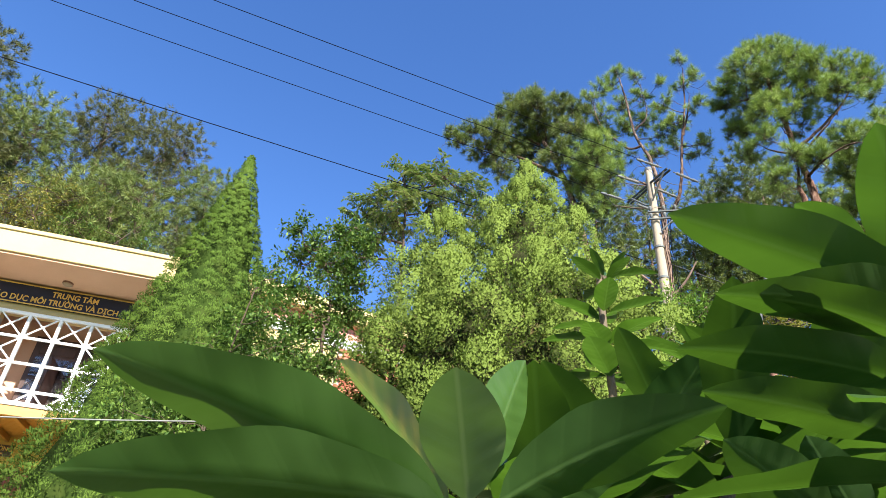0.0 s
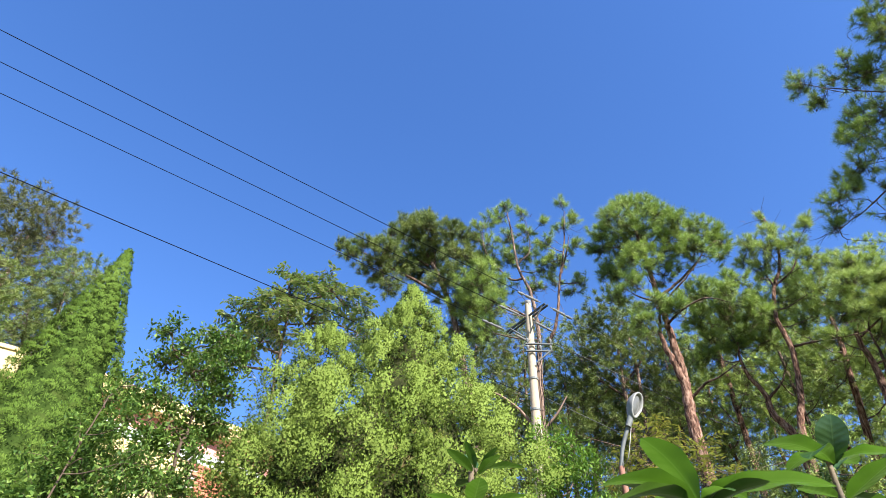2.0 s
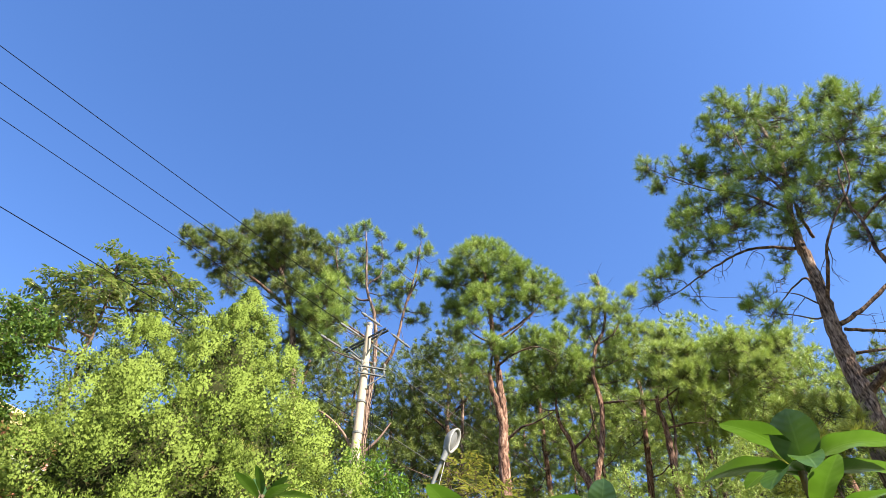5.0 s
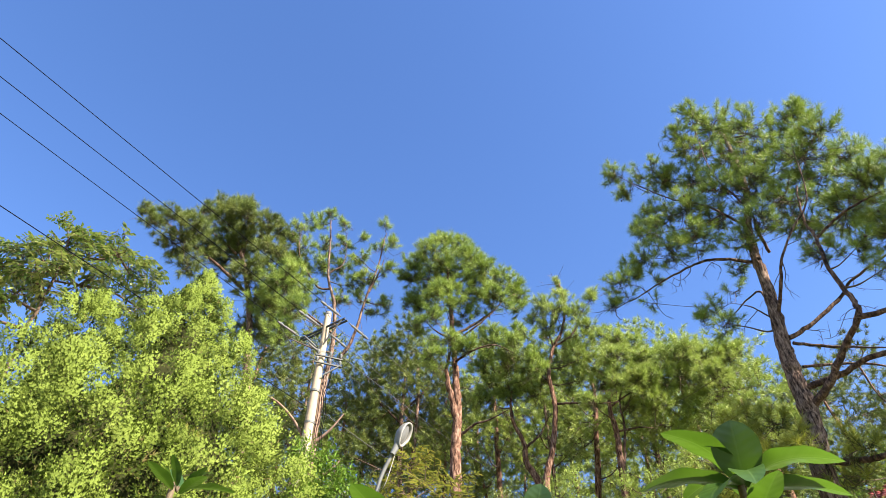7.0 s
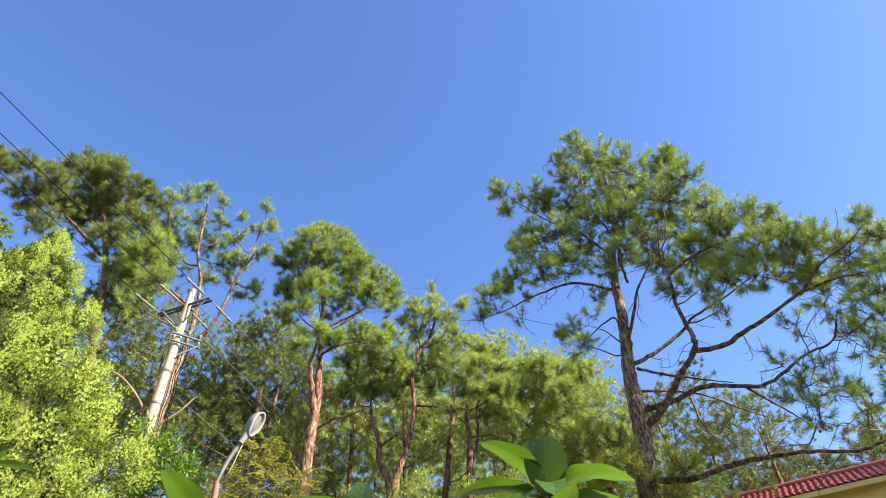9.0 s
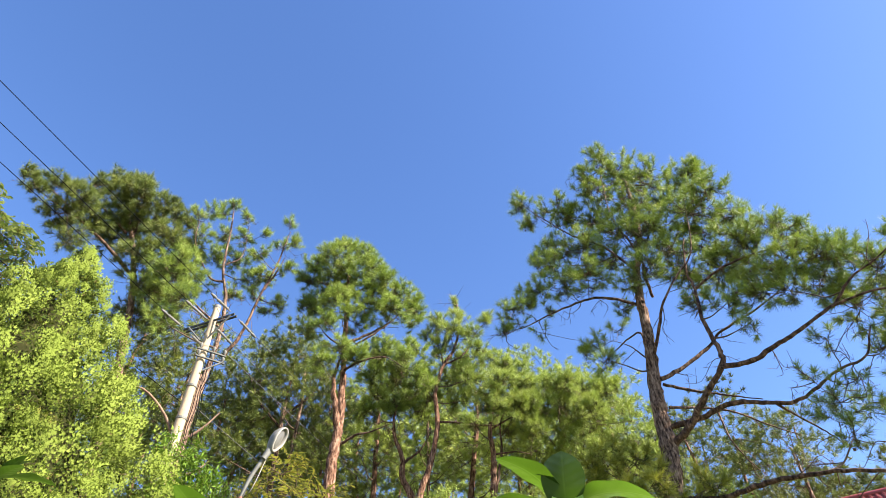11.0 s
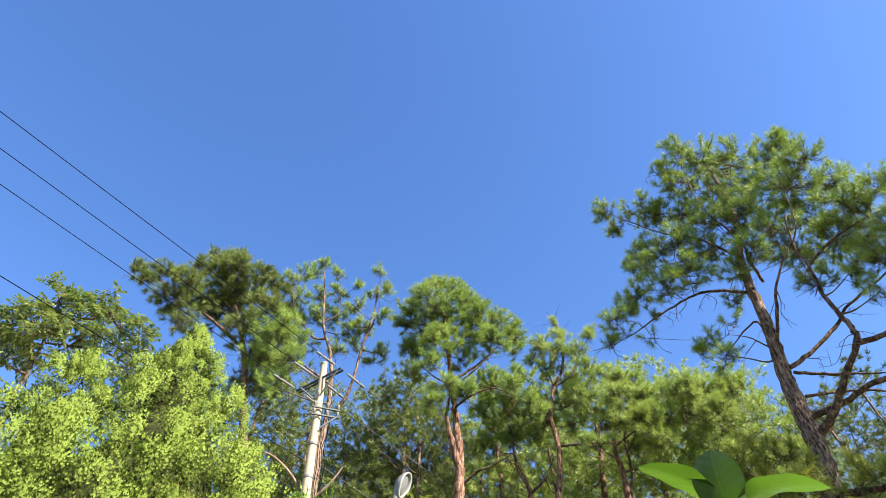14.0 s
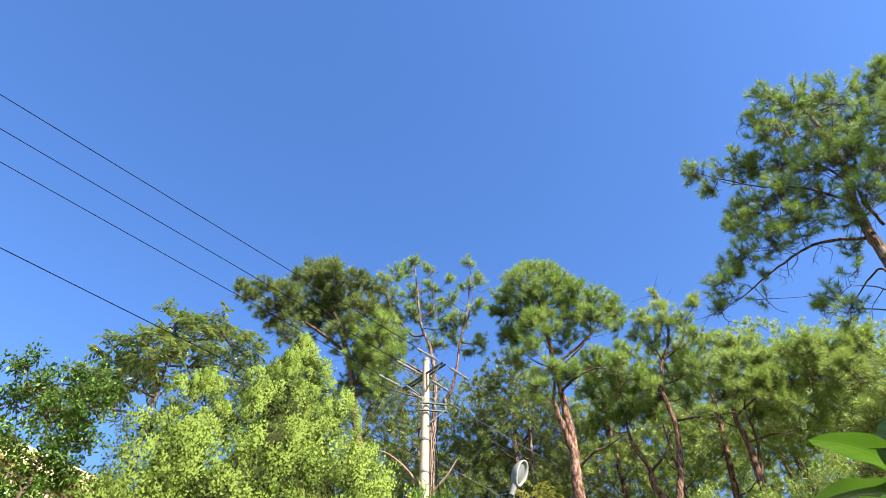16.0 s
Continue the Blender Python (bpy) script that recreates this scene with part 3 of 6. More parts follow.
def main_block():
    """Local frame: x along the front, y away from the terrace, front wall at y = 12."""
    b = thing("office_building", "cream and salmon two-storey building with a deep eave", "building", pose(0, 0, 0, 0, 0, 35.5))
    x0, x1, yw = -16.0, -2.35, 12.0
    gx0, gx1, gz0, gz1 = -5.06, -2.50, 4.70, 6.32
    # front wall round the lattice opening and the left window
    wx0, wx1, wz0, wz1 = -9.2, -5.53, 4.75, 6.84
    for n, (a, c, z0, z1) in enumerate(((x0, wx0, 4.6, 6.9), (wx0, wx1, wz1, 6.9), (wx0, wx1, 4.6, wz0), (wx1, gx0, 6.22, 6.9), (gx0, gx1, gz1, 6.9), (gx1, x1, 4.6, 6.9))):
        part("wall", box(a, c, yw, yw + 0.22, z0, z1), M_CREAM if n in (3, 4) else M_SOFFIT, b)
    part("wall", box(wx1, gx0, yw + 0.06, yw + 0.22, 4.6, 6.22), M_MORTAR, b, "mortar bed behind the brick pier")
    # loggia behind the lattice
    yb = 12.95
    part("loggia_ceiling", box(x0, x1, yw + 0.22, 14.6, 6.75, 6.9), M_SOFFIT, b)
    part("back_wall", box(x0, x1, yb, yb + 0.2, 4.53, 6.75), M_SOFFIT, b)
    part("side_wall", box(gx0 - 0.45, gx0 - 0.30, yw + 0.22, yb, 4.53, 6.75), M_SOFFIT, b)
    part("side_wall", box(x1 - 0.15, x1, yw + 0.22, yb, 4.53, 6.75), M_SOFFIT, b)
    for k, dx in enumerate((-4.62, -3.74, -2.86)):
        d = part("door", box(dx, dx + 0.86, yb - 0.06, yb, 4.53, 6.22, 0.008), M_WOOD, b, "dark timber door with small panes")
        part("door_frame", box(dx - 0.01, dx + 0.87, yb - 0.10, yb - 0.062, 6.17, 6.26, 0.006), M_WOOD, d)
        for i in range(2):
            for j, z in enumerate((4.62, 5.06, 5.50)):
                part("pane", box(dx + 0.09 + 0.36 * i, dx + 0.39 + 0.36 * i, yb - 0.072, yb - 0.062, z, z + 0.38), M_PALEPANE if k == 1 and j < 2 else M_GLASS, d, "pale blue pane" if k == 1 and j < 2 else "")
        part("panel", box(dx + 0.12, dx + 0.74, yb - 0.085, yb - 0.062, 5.94, 6.12, 0.01), M_WOOD, d)
    part("open_shutter", box(-4.10, -4.05, 12.30, 12.86, 4.60, 5.72, 0.01), M_WOOD, b, "open dark shutter leaf")
    # roof slab: soffit, fascia with mouldings
    part("soffit", box(x0, x1 + 0.12, 10.92, 12.0, 6.895, 6.93), M_SOFFIT, b, "salmon painted soffit")
    roof = part("roof", box(x0, x1 + 0.12, 10.88, 14.8, 6.93, 7.36, 0.01), M_CREAM, b, "cream fascia and flat roof")
    part("moulding", box(x0, x1 + 0.12, 10.85, 10.88, 7.325, 7.40, 0.008), M_CREAM, roof)
    # brick pier beside the lattice
    bw, bh = 0.215, 0.062
    cube = box(-bw / 2, bw / 2, -0.03, 0.05, -bh / 2, bh / 2, 0.004)
    brick = part("brick", cube, M_BRICK, b)
    me = brick.data
    bpy.data.objects.remove(brick)
    half = box(-bw / 4, bw / 4, -0.03, 0.05, -bh / 2, bh / 2, 0.004)
    hb = part("brick", half, M_BRICK, b)
    mh = hb.data
    bpy.data.objects.remove(hb)
    rng = random.Random(5)
    z, row = 4.64, 0
    while z < 6.16:
        x = wx1 + 0.02 + (bw / 2 if row % 2 == 0 else bw / 4)
        while x < gx0 - 0.06:
            short = (row % 2 and x < wx1 + 0.1) or x + bw / 2 > gx0
            o = new("brick", mh if short else me)
            o.parent = b
            o.matrix_basis = pose(x, yw + 0.012 + rng.uniform(-0.006, 0.004), z + 0.03, rng.uniform(-1, 1), rng.uniform(-0.5, 0.5), 0)
            x += bw + 0.012 if not (row % 2 and x < wx1 + 0.1) else bw * 0.75 + 0.012
        z += bh + 0.012
        row += 1
    # lattice of white bars
    g = part("lattice", box(gx0, gx1, 11.93, 11.99, gz0, gz0 + 0.05, 0.006), M_WHITE, b, "white metal lattice with crossed bars")
    cols, rows = [gx0 + 0.5125 * i for i in range(6)], [gz0, gz0 + 0.24, gz0 + 0.70, gz0 + 1.16, gz1]
    for i, cx in enumerate(cols):
        part("upright_bar", box(cx - 0.028, cx + 0.028, 11.925, 11.985, gz0 + 0.05, gz1 - 0.045, 0.006), M_WHITE, g)
    part("head_bar", box(gx0 - 0.03, gx1 + 0.03, 11.92, 11.99, gz1 - 0.05, gz1 + 0.01, 0.006), M_WHITE, g)
    for rz in rows[1:-1]:
        part("rail", box(gx0, gx1, 11.935, 11.975, rz - 0.022, rz + 0.022, 0.005), M_WHITE, g)

    def bar(xa, za, xb, zb):
        L, ang = math.hypot(xb - xa, zb - za), math.degrees(math.atan2(zb - za, xb - xa))
        part("brace", box(-L / 2, L / 2, -0.012, 0.012, -0.013, 0.013, 0.003, pose((xa + xb) / 2, 11.955, (za + zb) / 2) @ pose(0, 0, 0, 0, -ang, 0)), M_WHITE, g)

    for i in range(5):
        bar(cols[i], rows[3], cols[i + 1], rows[4])
        bar(cols[i], rows[4], cols[i + 1], rows[3])
        bar(cols[i], rows[1], (cols[i] + cols[i + 1]) / 2, rows[0])
        bar((cols[i] + cols[i + 1]) / 2, rows[0], cols[i + 1], rows[1])
        if i in (0, 3, 4):
            for j in (1, 2):
                bar(cols[i], rows[j], cols[i + 1], rows[j + 1])
                bar(cols[i], rows[j + 1], cols[i + 1], rows[j])
    # window left of the pier
    w = part("window", box(wx0, wx1, 11.98, 12.04, wz1 - 0.06, wz1, 0.006), M_WHITE, b, "white framed window")
    part("window_sill", box(wx0 - 0.05, wx1 + 0.03, 11.93, 12.1, wz0 - 0.05, wz0, 0.008), M_WHITE, w)
    for i in range(5):
        cx = wx0 + (wx1 - wx0) * i / 4
        part("stile", box(cx - 0.035, cx + 0.035, 11.975, 12.045, wz0, wz1 - 0.06, 0.006), M_WHITE, w)
        if i < 4:
            for j in range(2):
                z0 = wz0 + 1.44 * j
                part("pane", box(cx + 0.035, cx + 0.88, 12.0, 12.012, z0 + 0.02, z0 + (1.40 if j == 0 else 0.55)), M_GLASS, w)
    part("rail", box(wx0, wx1, 11.978, 12.042, wz0 + 1.40, wz0 + 1.46, 0.006), M_WHITE, w)
    # projecting band under the lattice, porch ceiling of boards on joists
    part("ledge", box(x0, x1, 11.48, 12.22, 4.56, 4.63, 0.008), M_WHITE, b, "white painted ledge")
    part("ledge_front", box(x0, x1, 11.50, 11.60, 4.40, 4.555, 0.008), M_SLATS, b)
    for i in range(34):
        y = 11.60 + 0.085 * i
        part("ceiling_board", box(x0 + 6, x1, y, y + 0.078, 4.50, 4.525, 0.003), M_SLATS, b)
    for i in range(17):
        xx = x0 + 7 + i * 0.55
        part("joist", box(xx, xx + 0.07, 11.60, 13.35, 4.40, 4.497, 0.005), M_SLATS, b)
    part("lower_wall", box(x0, x1, 13.35, 13.55, 3.93, 4.50), M_YELLOW, b, "ochre yellow wall")
    part("lower_wall", box(x0, x1, 13.30, 13.55, 3.52, 3.93), M_MAROON, b, "maroon band")
    part("lower_wall", box(x0, x1, 13.38, 13.55, 0, 3.52), M_YELLOW, b)
    part("outer_wall", box(x0 - 0.2, x0, 12.0, 14.6, 0, 6.9), M_CREAM, b)
    # soffit lamp
    bm = bmesh.new()
    bmesh.ops.create_uvsphere(bm, u_segments=20, v_segments=10, radius=0.085, matrix=pose(0, 0, 0) @ Matrix.Diagonal((1, 1, 0.45, 1)))
    lamp = thing("ceiling_light", "round frosted ceiling light under the eave", "lamp", pose(0, 0, 0, 0, 0, 35.5) @ pose(-4.1, 11.66, 6.86))
    part("shade", bm, M_TANGLASS, lamp, smooth=True)
    bm = bmesh.new()
    bmesh.ops.create_cone(bm, cap_ends=True, segments=20, radius1=0.092, radius2=0.092, depth=0.03, matrix=pose(0, 0, 0.02))
    part("base_ring", bm, M_RUST, lamp)
    # sign
    s = thing("sign_board", "navy sign board with golden Vietnamese lettering under the eave", "sign", pose(0, 0, 0, 0, 0, 35.5) @ pose(-5.52, 11.93, 6.47))
    part("board", box(0, 3.12, 0, 0.04, 0, 0.385, 0.004), M_NAVY, s)
    for z0, z1 in ((0, 0.02), (0.365, 0.385)):
        part("border", box(0, 3.12, -0.012, -0.001, z0, z1), M_GOLD, s)
    for xa in (0, 3.10):
        part("border", box(xa, xa + 0.02, -0.012, -0.001, 0.021, 0.364), M_GOLD, s)
    text_part("lettering", "TRUNG TÂM", 0.150, pose(1.16, -0.008, 0.215) @ UPRIGHT @ Matrix.Diagonal((0.92, 1, 1, 1)), M_GOLD, s, "golden lettering")
    text_part("lettering", "GIÁO DỤC MÔI TRƯỜNG VÀ DỊCH", 0.150, pose(0.13, -0.008, 0.055) @ UPRIGHT @ Matrix.Diagonal((0.92, 1, 1, 1)), M_GOLD, s, "golden lettering")
    p = thing("door_plaque", "small dark plaque with pale lettering on the ochre wall", "sign", pose(0, 0, 0, 0, 0, 35.5) @ pose(-5.15, 13.32, 4.14))
    part("plate", box(0, 0.74, 0, 0.025, 0, 0.20, 0.004), M_WOOD, p)
    text_part("lettering", "HỘI TRƯỜNG", 0.105, pose(0.09, -0.007, 0.095) @ UPRIGHT, M_GOLD, p)
    part("line_of_print", box(0.2, 0.6, -0.005, -0.001, 0.035, 0.06), M_GOLD, p)


main_block()


def side_wing():
    """Second part of the front, bent away: wall at y = 11.4 in its own frame."""
    b = thing("building_wing", "pink and white wing with a cream eave", "building", pose(0, 0, 0, 0, 0, 51.0))
    x0, x1 = 1.3, 9.5
    part("wall", box(x0, x1, 11.40, 11.60, 6.925, 7.26), M_PINK, b, "dusty pink wall")
    part("band", box(x0, x1, 11.33, 11.60, 6.80, 6.92, 0.01), M_WHITE, b, "white string course")
    part("band", box(x0, x1, 11.365, 11.60, 6.72, 6.796, 0.01), M_WHITE, b)
    part("lower_wall", box(x0, 4.1, 11.39, 11.60, 0, 6.716), M_CREAM, b, "pale painted wall")
    part("lower_wall", box(4.1, x1, 11.40, 11.60, 0, 6.716), M_MORTAR, b, "mortar bed behind the brickwork")
    roof = part("roof", box(x0, x1 + 0.3, 11.15, 15.0, 7.26, 7.50, 0.01), M_CREAM, b, "cream fascia and flat roof")
    part("moulding", box(x0, x1 + 0.3, 11.10, 11.15, 7.43, 7.55, 0.01), M_CREAM, roof)
    part("end_wall", box(x1 - 0.2, x1, 11.60, 15, 0, 7.26), M_PINK, b)
    me = None
    rng = random.Random(9)
    for row in range(19):
        for k in range(13):
            if me is None:
                o = part("brick", box(-0.107, 0.107, -0.03, 0.03, -0.031, 0.031, 0.004), M_BRICK, b)
                me = o.data
            else:
                o = new("brick", me)
                o.parent = b
            o.matrix_basis = pose(4.23 + 0.227 * k + (0.11 if row % 2 else 0), 11.385 + rng.uniform(-0.005, 0.004), 5.34 + 0.074 * row)


side_wing()


def tiled_house():
    """Low building with a tiled roof beyond the big pine; the roof slopes towards the terrace."""
    a = spot(50.5, 20.0, 19.0) - 1.3 * np.array((math.cos(radians(-56)), math.sin(radians(-56)), 0))
    h = thing("tiled_house", "cream house with a dark red tiled roof", "house", pose(a[0], a[1], 0, 0, 0, -56))
    L, z0, z1, run = 9.0, 8.66, 9.38, 1.25
    part("wall", box(0.3, L, 0.45, 6.0, 0, z0 + 0.1), M_CREAM, h, "cream wall")
    part("fascia", box(0, L, 0.0, 0.06, z0 - 0.14, z0 - 0.01, 0.006), M_CREAM, h)
    slope = math.atan2(z1 - z0, run)
    roof = part("roof", box(0, L, 0.03, run, -0.03, 0.0, 0, pose(0, 0, z0) @ pose(0, 0, 0, math.degrees(slope), 0, 0)), M_TILE, h, "dark red tiled roof")
    part("back_slope", box(0, L, 0, 3.2, -0.03, 0.0, 0, pose(0, run, z1 - 0.02) @ pose(0, 0, 0, -12, 0, 0)), M_TILE, roof)
    # one curved pan tile, repeated
    nu, nv = 7, 2
    vs, fs = [], []
    for v in range(nv + 1):
        for u in range(nu + 1):
            x = u / nu * 0.165
            vs.append((x, v / nv * 0.25, 0.022 * math.sin(u / nu * 2 * math.pi) + 0.035 - 0.022 * v / nv))
    for v in range(nv):
        for u in range(nu):
            o = v * (nu + 1) + u
            fs.append((o, o + 1, o + nu + 2, o + nu + 1))
    for u in range(nu):
        n = len(vs)
        a0, a1 = vs[u], vs[u + 1]
        vs += [(a0[0], a0[1], a0[2] - 0.02), (a1[0], a1[1], a1[2] - 0.02)]
        fs.append((n, n + 1, u + 1, u))
    first = sheet_part("roof_tile", vs, fs, M_TILE, roof, smooth=False)
    me = first.data
    bpy.data.objects.remove(first)
    sl = math.hypot(run, z1 - z0)
    rng = random.Random(2)
    for i in range(int(L / 0.162)):
        for j in range(int(sl / 0.22) + 1):
            o = new("roof_tile", me)
            o.parent = roof
            o.matrix_basis = pose(0, 0, z0 + 0.012) @ pose(0, 0, 0, math.degrees(slope), 0, 0) @ pose(i * 0.162, j * 0.22 - 0.04, 0, rng.uniform(-0.6, 0.6), 0, rng.uniform(-0.4, 0.4))
    t = Tubes()
    t.add([(x, run, z1 + 0.05) for x in np.linspace(-0.05, L, 30)], [0.085] * 30, 10)
    t.make("ridge_tiles", M_TILE, roof)


tiled_house()


# ---- pole, wires, street lamp ----
RX, RY = math.cos(radians(43)), math.sin(radians(43))     # along the line of wires
NX, NY = -RY, RX                                           # along the cross-arm
POLE = spot(-0.25, 0, 13.0)


def wire(name, pts, r, material, label):
    t = Tubes()
    t.add(pts, [r] * len(pts), 5)
    ob = t.make(name, material, None)
    return tagged(ob, label, "cable", "overhead wires")


def sagging(a, b, sag, n=24):
    a, b = np.array(a, float), np.array(b, float)
    s = np.linspace(0, 1, n)[:, None]
    return a + (b - a) * s - np.array((0, 0, 1)) * sag * 4 * s * (1 - s)


def turned(rings, segs=16):
    """A turned body about z from (z, radius) rings."""
    bm = bmesh.new()
    rows = []
    for z, r in rings:
        rows.append([bm.verts.new((r * math.cos(2 * math.pi * k / segs), r * math.sin(2 * math.pi * k / segs), z)) for k in range(segs)])
    for a, b in zip(rows, rows[1:]):
        for k in range(segs):
            bm.faces.new((a[k], a[(k + 1) % segs], b[(k + 1) % segs], b[k]))
    bm.faces.new(rows[0][::-1])
    bm.faces.new(rows[-1])
    return bm


def utility_pole():
    x, y = POLE[0], POLE[1]
    top = 12.02
    p = thing("utility_pole", "tapered concrete power pole with steel cross-arms and insulators", "utility pole", pose(x, y, 0))
    part("shaft", turned([(-0.1, 0.175), (4, 0.145), (8, 0.112), (top - 0.12, 0.080), (top, 0.080)], 20), M_CONCRETE, p, smooth=True)
    part("cap", turned([(top - 0.06, 0.088), (top - 0.03, 0.092), (top + 0.03, 0.085), (top + 0.05, 0.045)], 16), M_PORCELAIN, p)
    turn = pose(0, 0, 0, 0, 0, 43 + 90)    # local x along the cross-arm
    for dy in (-0.045, 0.045):
        part("cross_arm", box(-0.66, 0.82, dy - 0.018, dy + 0.018, 11.52, 11.575, 0.006, turn), M_DARKSTEEL, p, "dark steel cross-arm")
    for sx in (-1, 1):
        t = Tubes()
        t.add([(turn @ Vector((sx * 0.6, 0.1, 11.50))), (turn @ Vector((sx * 0.1, 0.1, 10.95)))], [0.022, 0.022], 6)
        t.make("arm_brace", M_STEEL, p)
    for k, (px, dz) in enumerate(((-0.62, 0.0), (0.10, 0.04), (0.78, 0.0))):
        for sy in (-1, 1):
            # strain insulator: stacked sheds on a rod, pulled along the wire
            rings = []
            for i in range(7):
                z = 0.10 + i * 0.055
                rings += [(z, 0.022), (z + 0.012, 0.036), (z + 0.03, 0.034), (z + 0.04, 0.022)]
            m = turn @ pose(px, 0.16 * sy, 11.55 + dz) @ pose(0, 0, 0, -92 * sy, 0, 0)
            bm = turned([(0.0, 0.012), (0.09, 0.012)] + rings + [(0.50, 0.014), (0.58, 0.03), (0.66, 0.014)], 12)
            bmesh.ops.transform(bm, matrix=m, verts=bm.verts)
            part("insulator", bm, M_PORCELAIN, p, "pale strain insulator", smooth=False)
            bm = turned([(0.56, 0.034), (0.60, 0.036), (0.72, 0.020)], 8)
            bmesh.ops.transform(bm, matrix=m, verts=bm.verts)
            part("clamp", bm, M_STEEL, p, "grey clamp")
        t = Tubes()
        pts = [turn @ Vector((px + 0.03, s * 0.78, 11.53 + dz - 0.35 * (1 - (s) ** 2))) for s in np.linspace(-1, 1, 13)]
        t.add(pts, [0.007] * 13, 5)
        t.make("jumper_wire", M_ALU, p)
    # lower bracket with small insulators
    for dz in (10.42, 10.62):
        part("bracket", box(-0.16, 0.50, -0.155, -0.115, dz, dz + 0.04, 0.005, pose(0, 0, 0, 0, 0, 8)), M_DARKSTEEL, p)
        for px in (-0.1, 0.2, 0.45):
            bm = turned([(0, 0.012), (0.04, 0.03), (0.08, 0.04), (0.11, 0.03), (0.13, 0.015)], 10)
            bmesh.ops.transform(bm, matrix=pose(0, 0, 0, 0, 0, 8) @ pose(px, -0.135, dz + 0.056), verts=bm.verts)
            part("pin_insulator", bm, M_STEEL, p)
    t = Tubes()
    t.add([(0.1, -0.12, 10.1), (0.48, -0.16, 10.42)], [0.02, 0.02], 6)
    t.make("bracket_brace", M_STEEL, p)
    for z in (8.1, 8.9, 9.7):
        part("strap", turned([(z, 0.116), (z + 0.05, 0.116)], 20), M_STEEL, p)
    for k in range(4):
        t = Tubes()
        rng = np.random.default_rng(40 + k)
        zz = np.linspace(10.4, 5.0, 14)
        t.add([(0.16 + 0.05 * k + rng.normal() * 0.03, -0.06 - 0.03 * k + rng.normal() * 0.03, z) for z in zz], [0.008] * 14, 5)
        t.make("down_lead", M_WIRE, p)


utility_pole()

for k, px in enumerate((-0.62, 0.10, 0.78)):
    zc = 11.56 + (0.04 if k == 1 else 0)
    ax, ay = POLE[0] + NX * px, POLE[1] + NY * px
    wire("power_line", sagging((ax - RX * 48, ay - RY * 48, zc + 0.5), (ax - RX * 0.84, ay - RY * 0.84, zc), 0.15), 0.0080, M_WIRE, "thin black overhead conductor running to the pole")
    wire("power_line", sagging((ax + RX * 0.84, ay + RY * 0.84, zc), (ax + RX * 45, ay + RY * 45, zc - 0.3), 0.5), 0.0065, M_ALU, "bare conductor running on beyond the pole")
wire("service_cable", sagging((POLE[0] - RX * 45, POLE[1] - RY * 45, 9.45), (POLE[0] - RX * 0.15, POLE[1] - RY * 0.15, 9.25), 0.08), 0.0085, M_WIRE, "black service cable running to the pole")
wire("service_cable", sagging((POLE[0] + 0.5, POLE[1] - 0.1, 10.7), (POLE[0] + RX * 40 + 5, POLE[1] + RY * 40, 9.8), 0.7), 0.009, M_ALU, "grey service cable beyond the pole")
wire("service_cable", sagging((POLE[0] + 0.2, POLE[1] - 0.1, 9.2), (POLE[0] + RX * 40 + 5, POLE[1] + RY * 40, 8.2), 0.9), 0.009, M_ALU, "grey service cable beyond the pole")
# cable across the front of the office
wire("service_cable", sagging(spot(-62, 11.0, 7.5), spot(-33, 15.9, 6.5), 0.03), 0.007, M_LAMP, "pale service cable strung along the front")


def notice_board():
    """A small green board on two posts below the cypress."""
    a, b = spot(-43.9, 0, 10.0), spot(-40.3, 0, 10.0)
    m = thing("notice_board", "small emerald green notice board on steel posts below the cypress", "sign", pose(a[0], a[1], 0, 0, 0, math.degrees(math.atan2(b[1] - a[1], b[0] - a[0]))))
    w, z1 = float(np.hypot(*(b - a)[:2])), 3.25
    part("board", box(0, w, 0, 0.03, z1 - 0.55, z1, 0.006), plain("emerald green paint", (0.02, 0.30, 0.16), 0.5, 0, 5, 0.06), m)
    for x in (0.04, w - 0.10):
        part("post", box(x, x + 0.05, 0.034, 0.084, -0.05, z1 - 0.04, 0.004), M_STEEL, m)
    for k, (x0, x1) in enumerate(((0.18, w - 0.16), (0.10, w - 0.10), (0.14, w - 0.2))):
        part("line_of_print", box(x0, x1, -0.006, -0.002, z1 - 0.13 - 0.12 * k, z1 - 0.08 - 0.12 * k), M_WHITE, m)


notice_board()


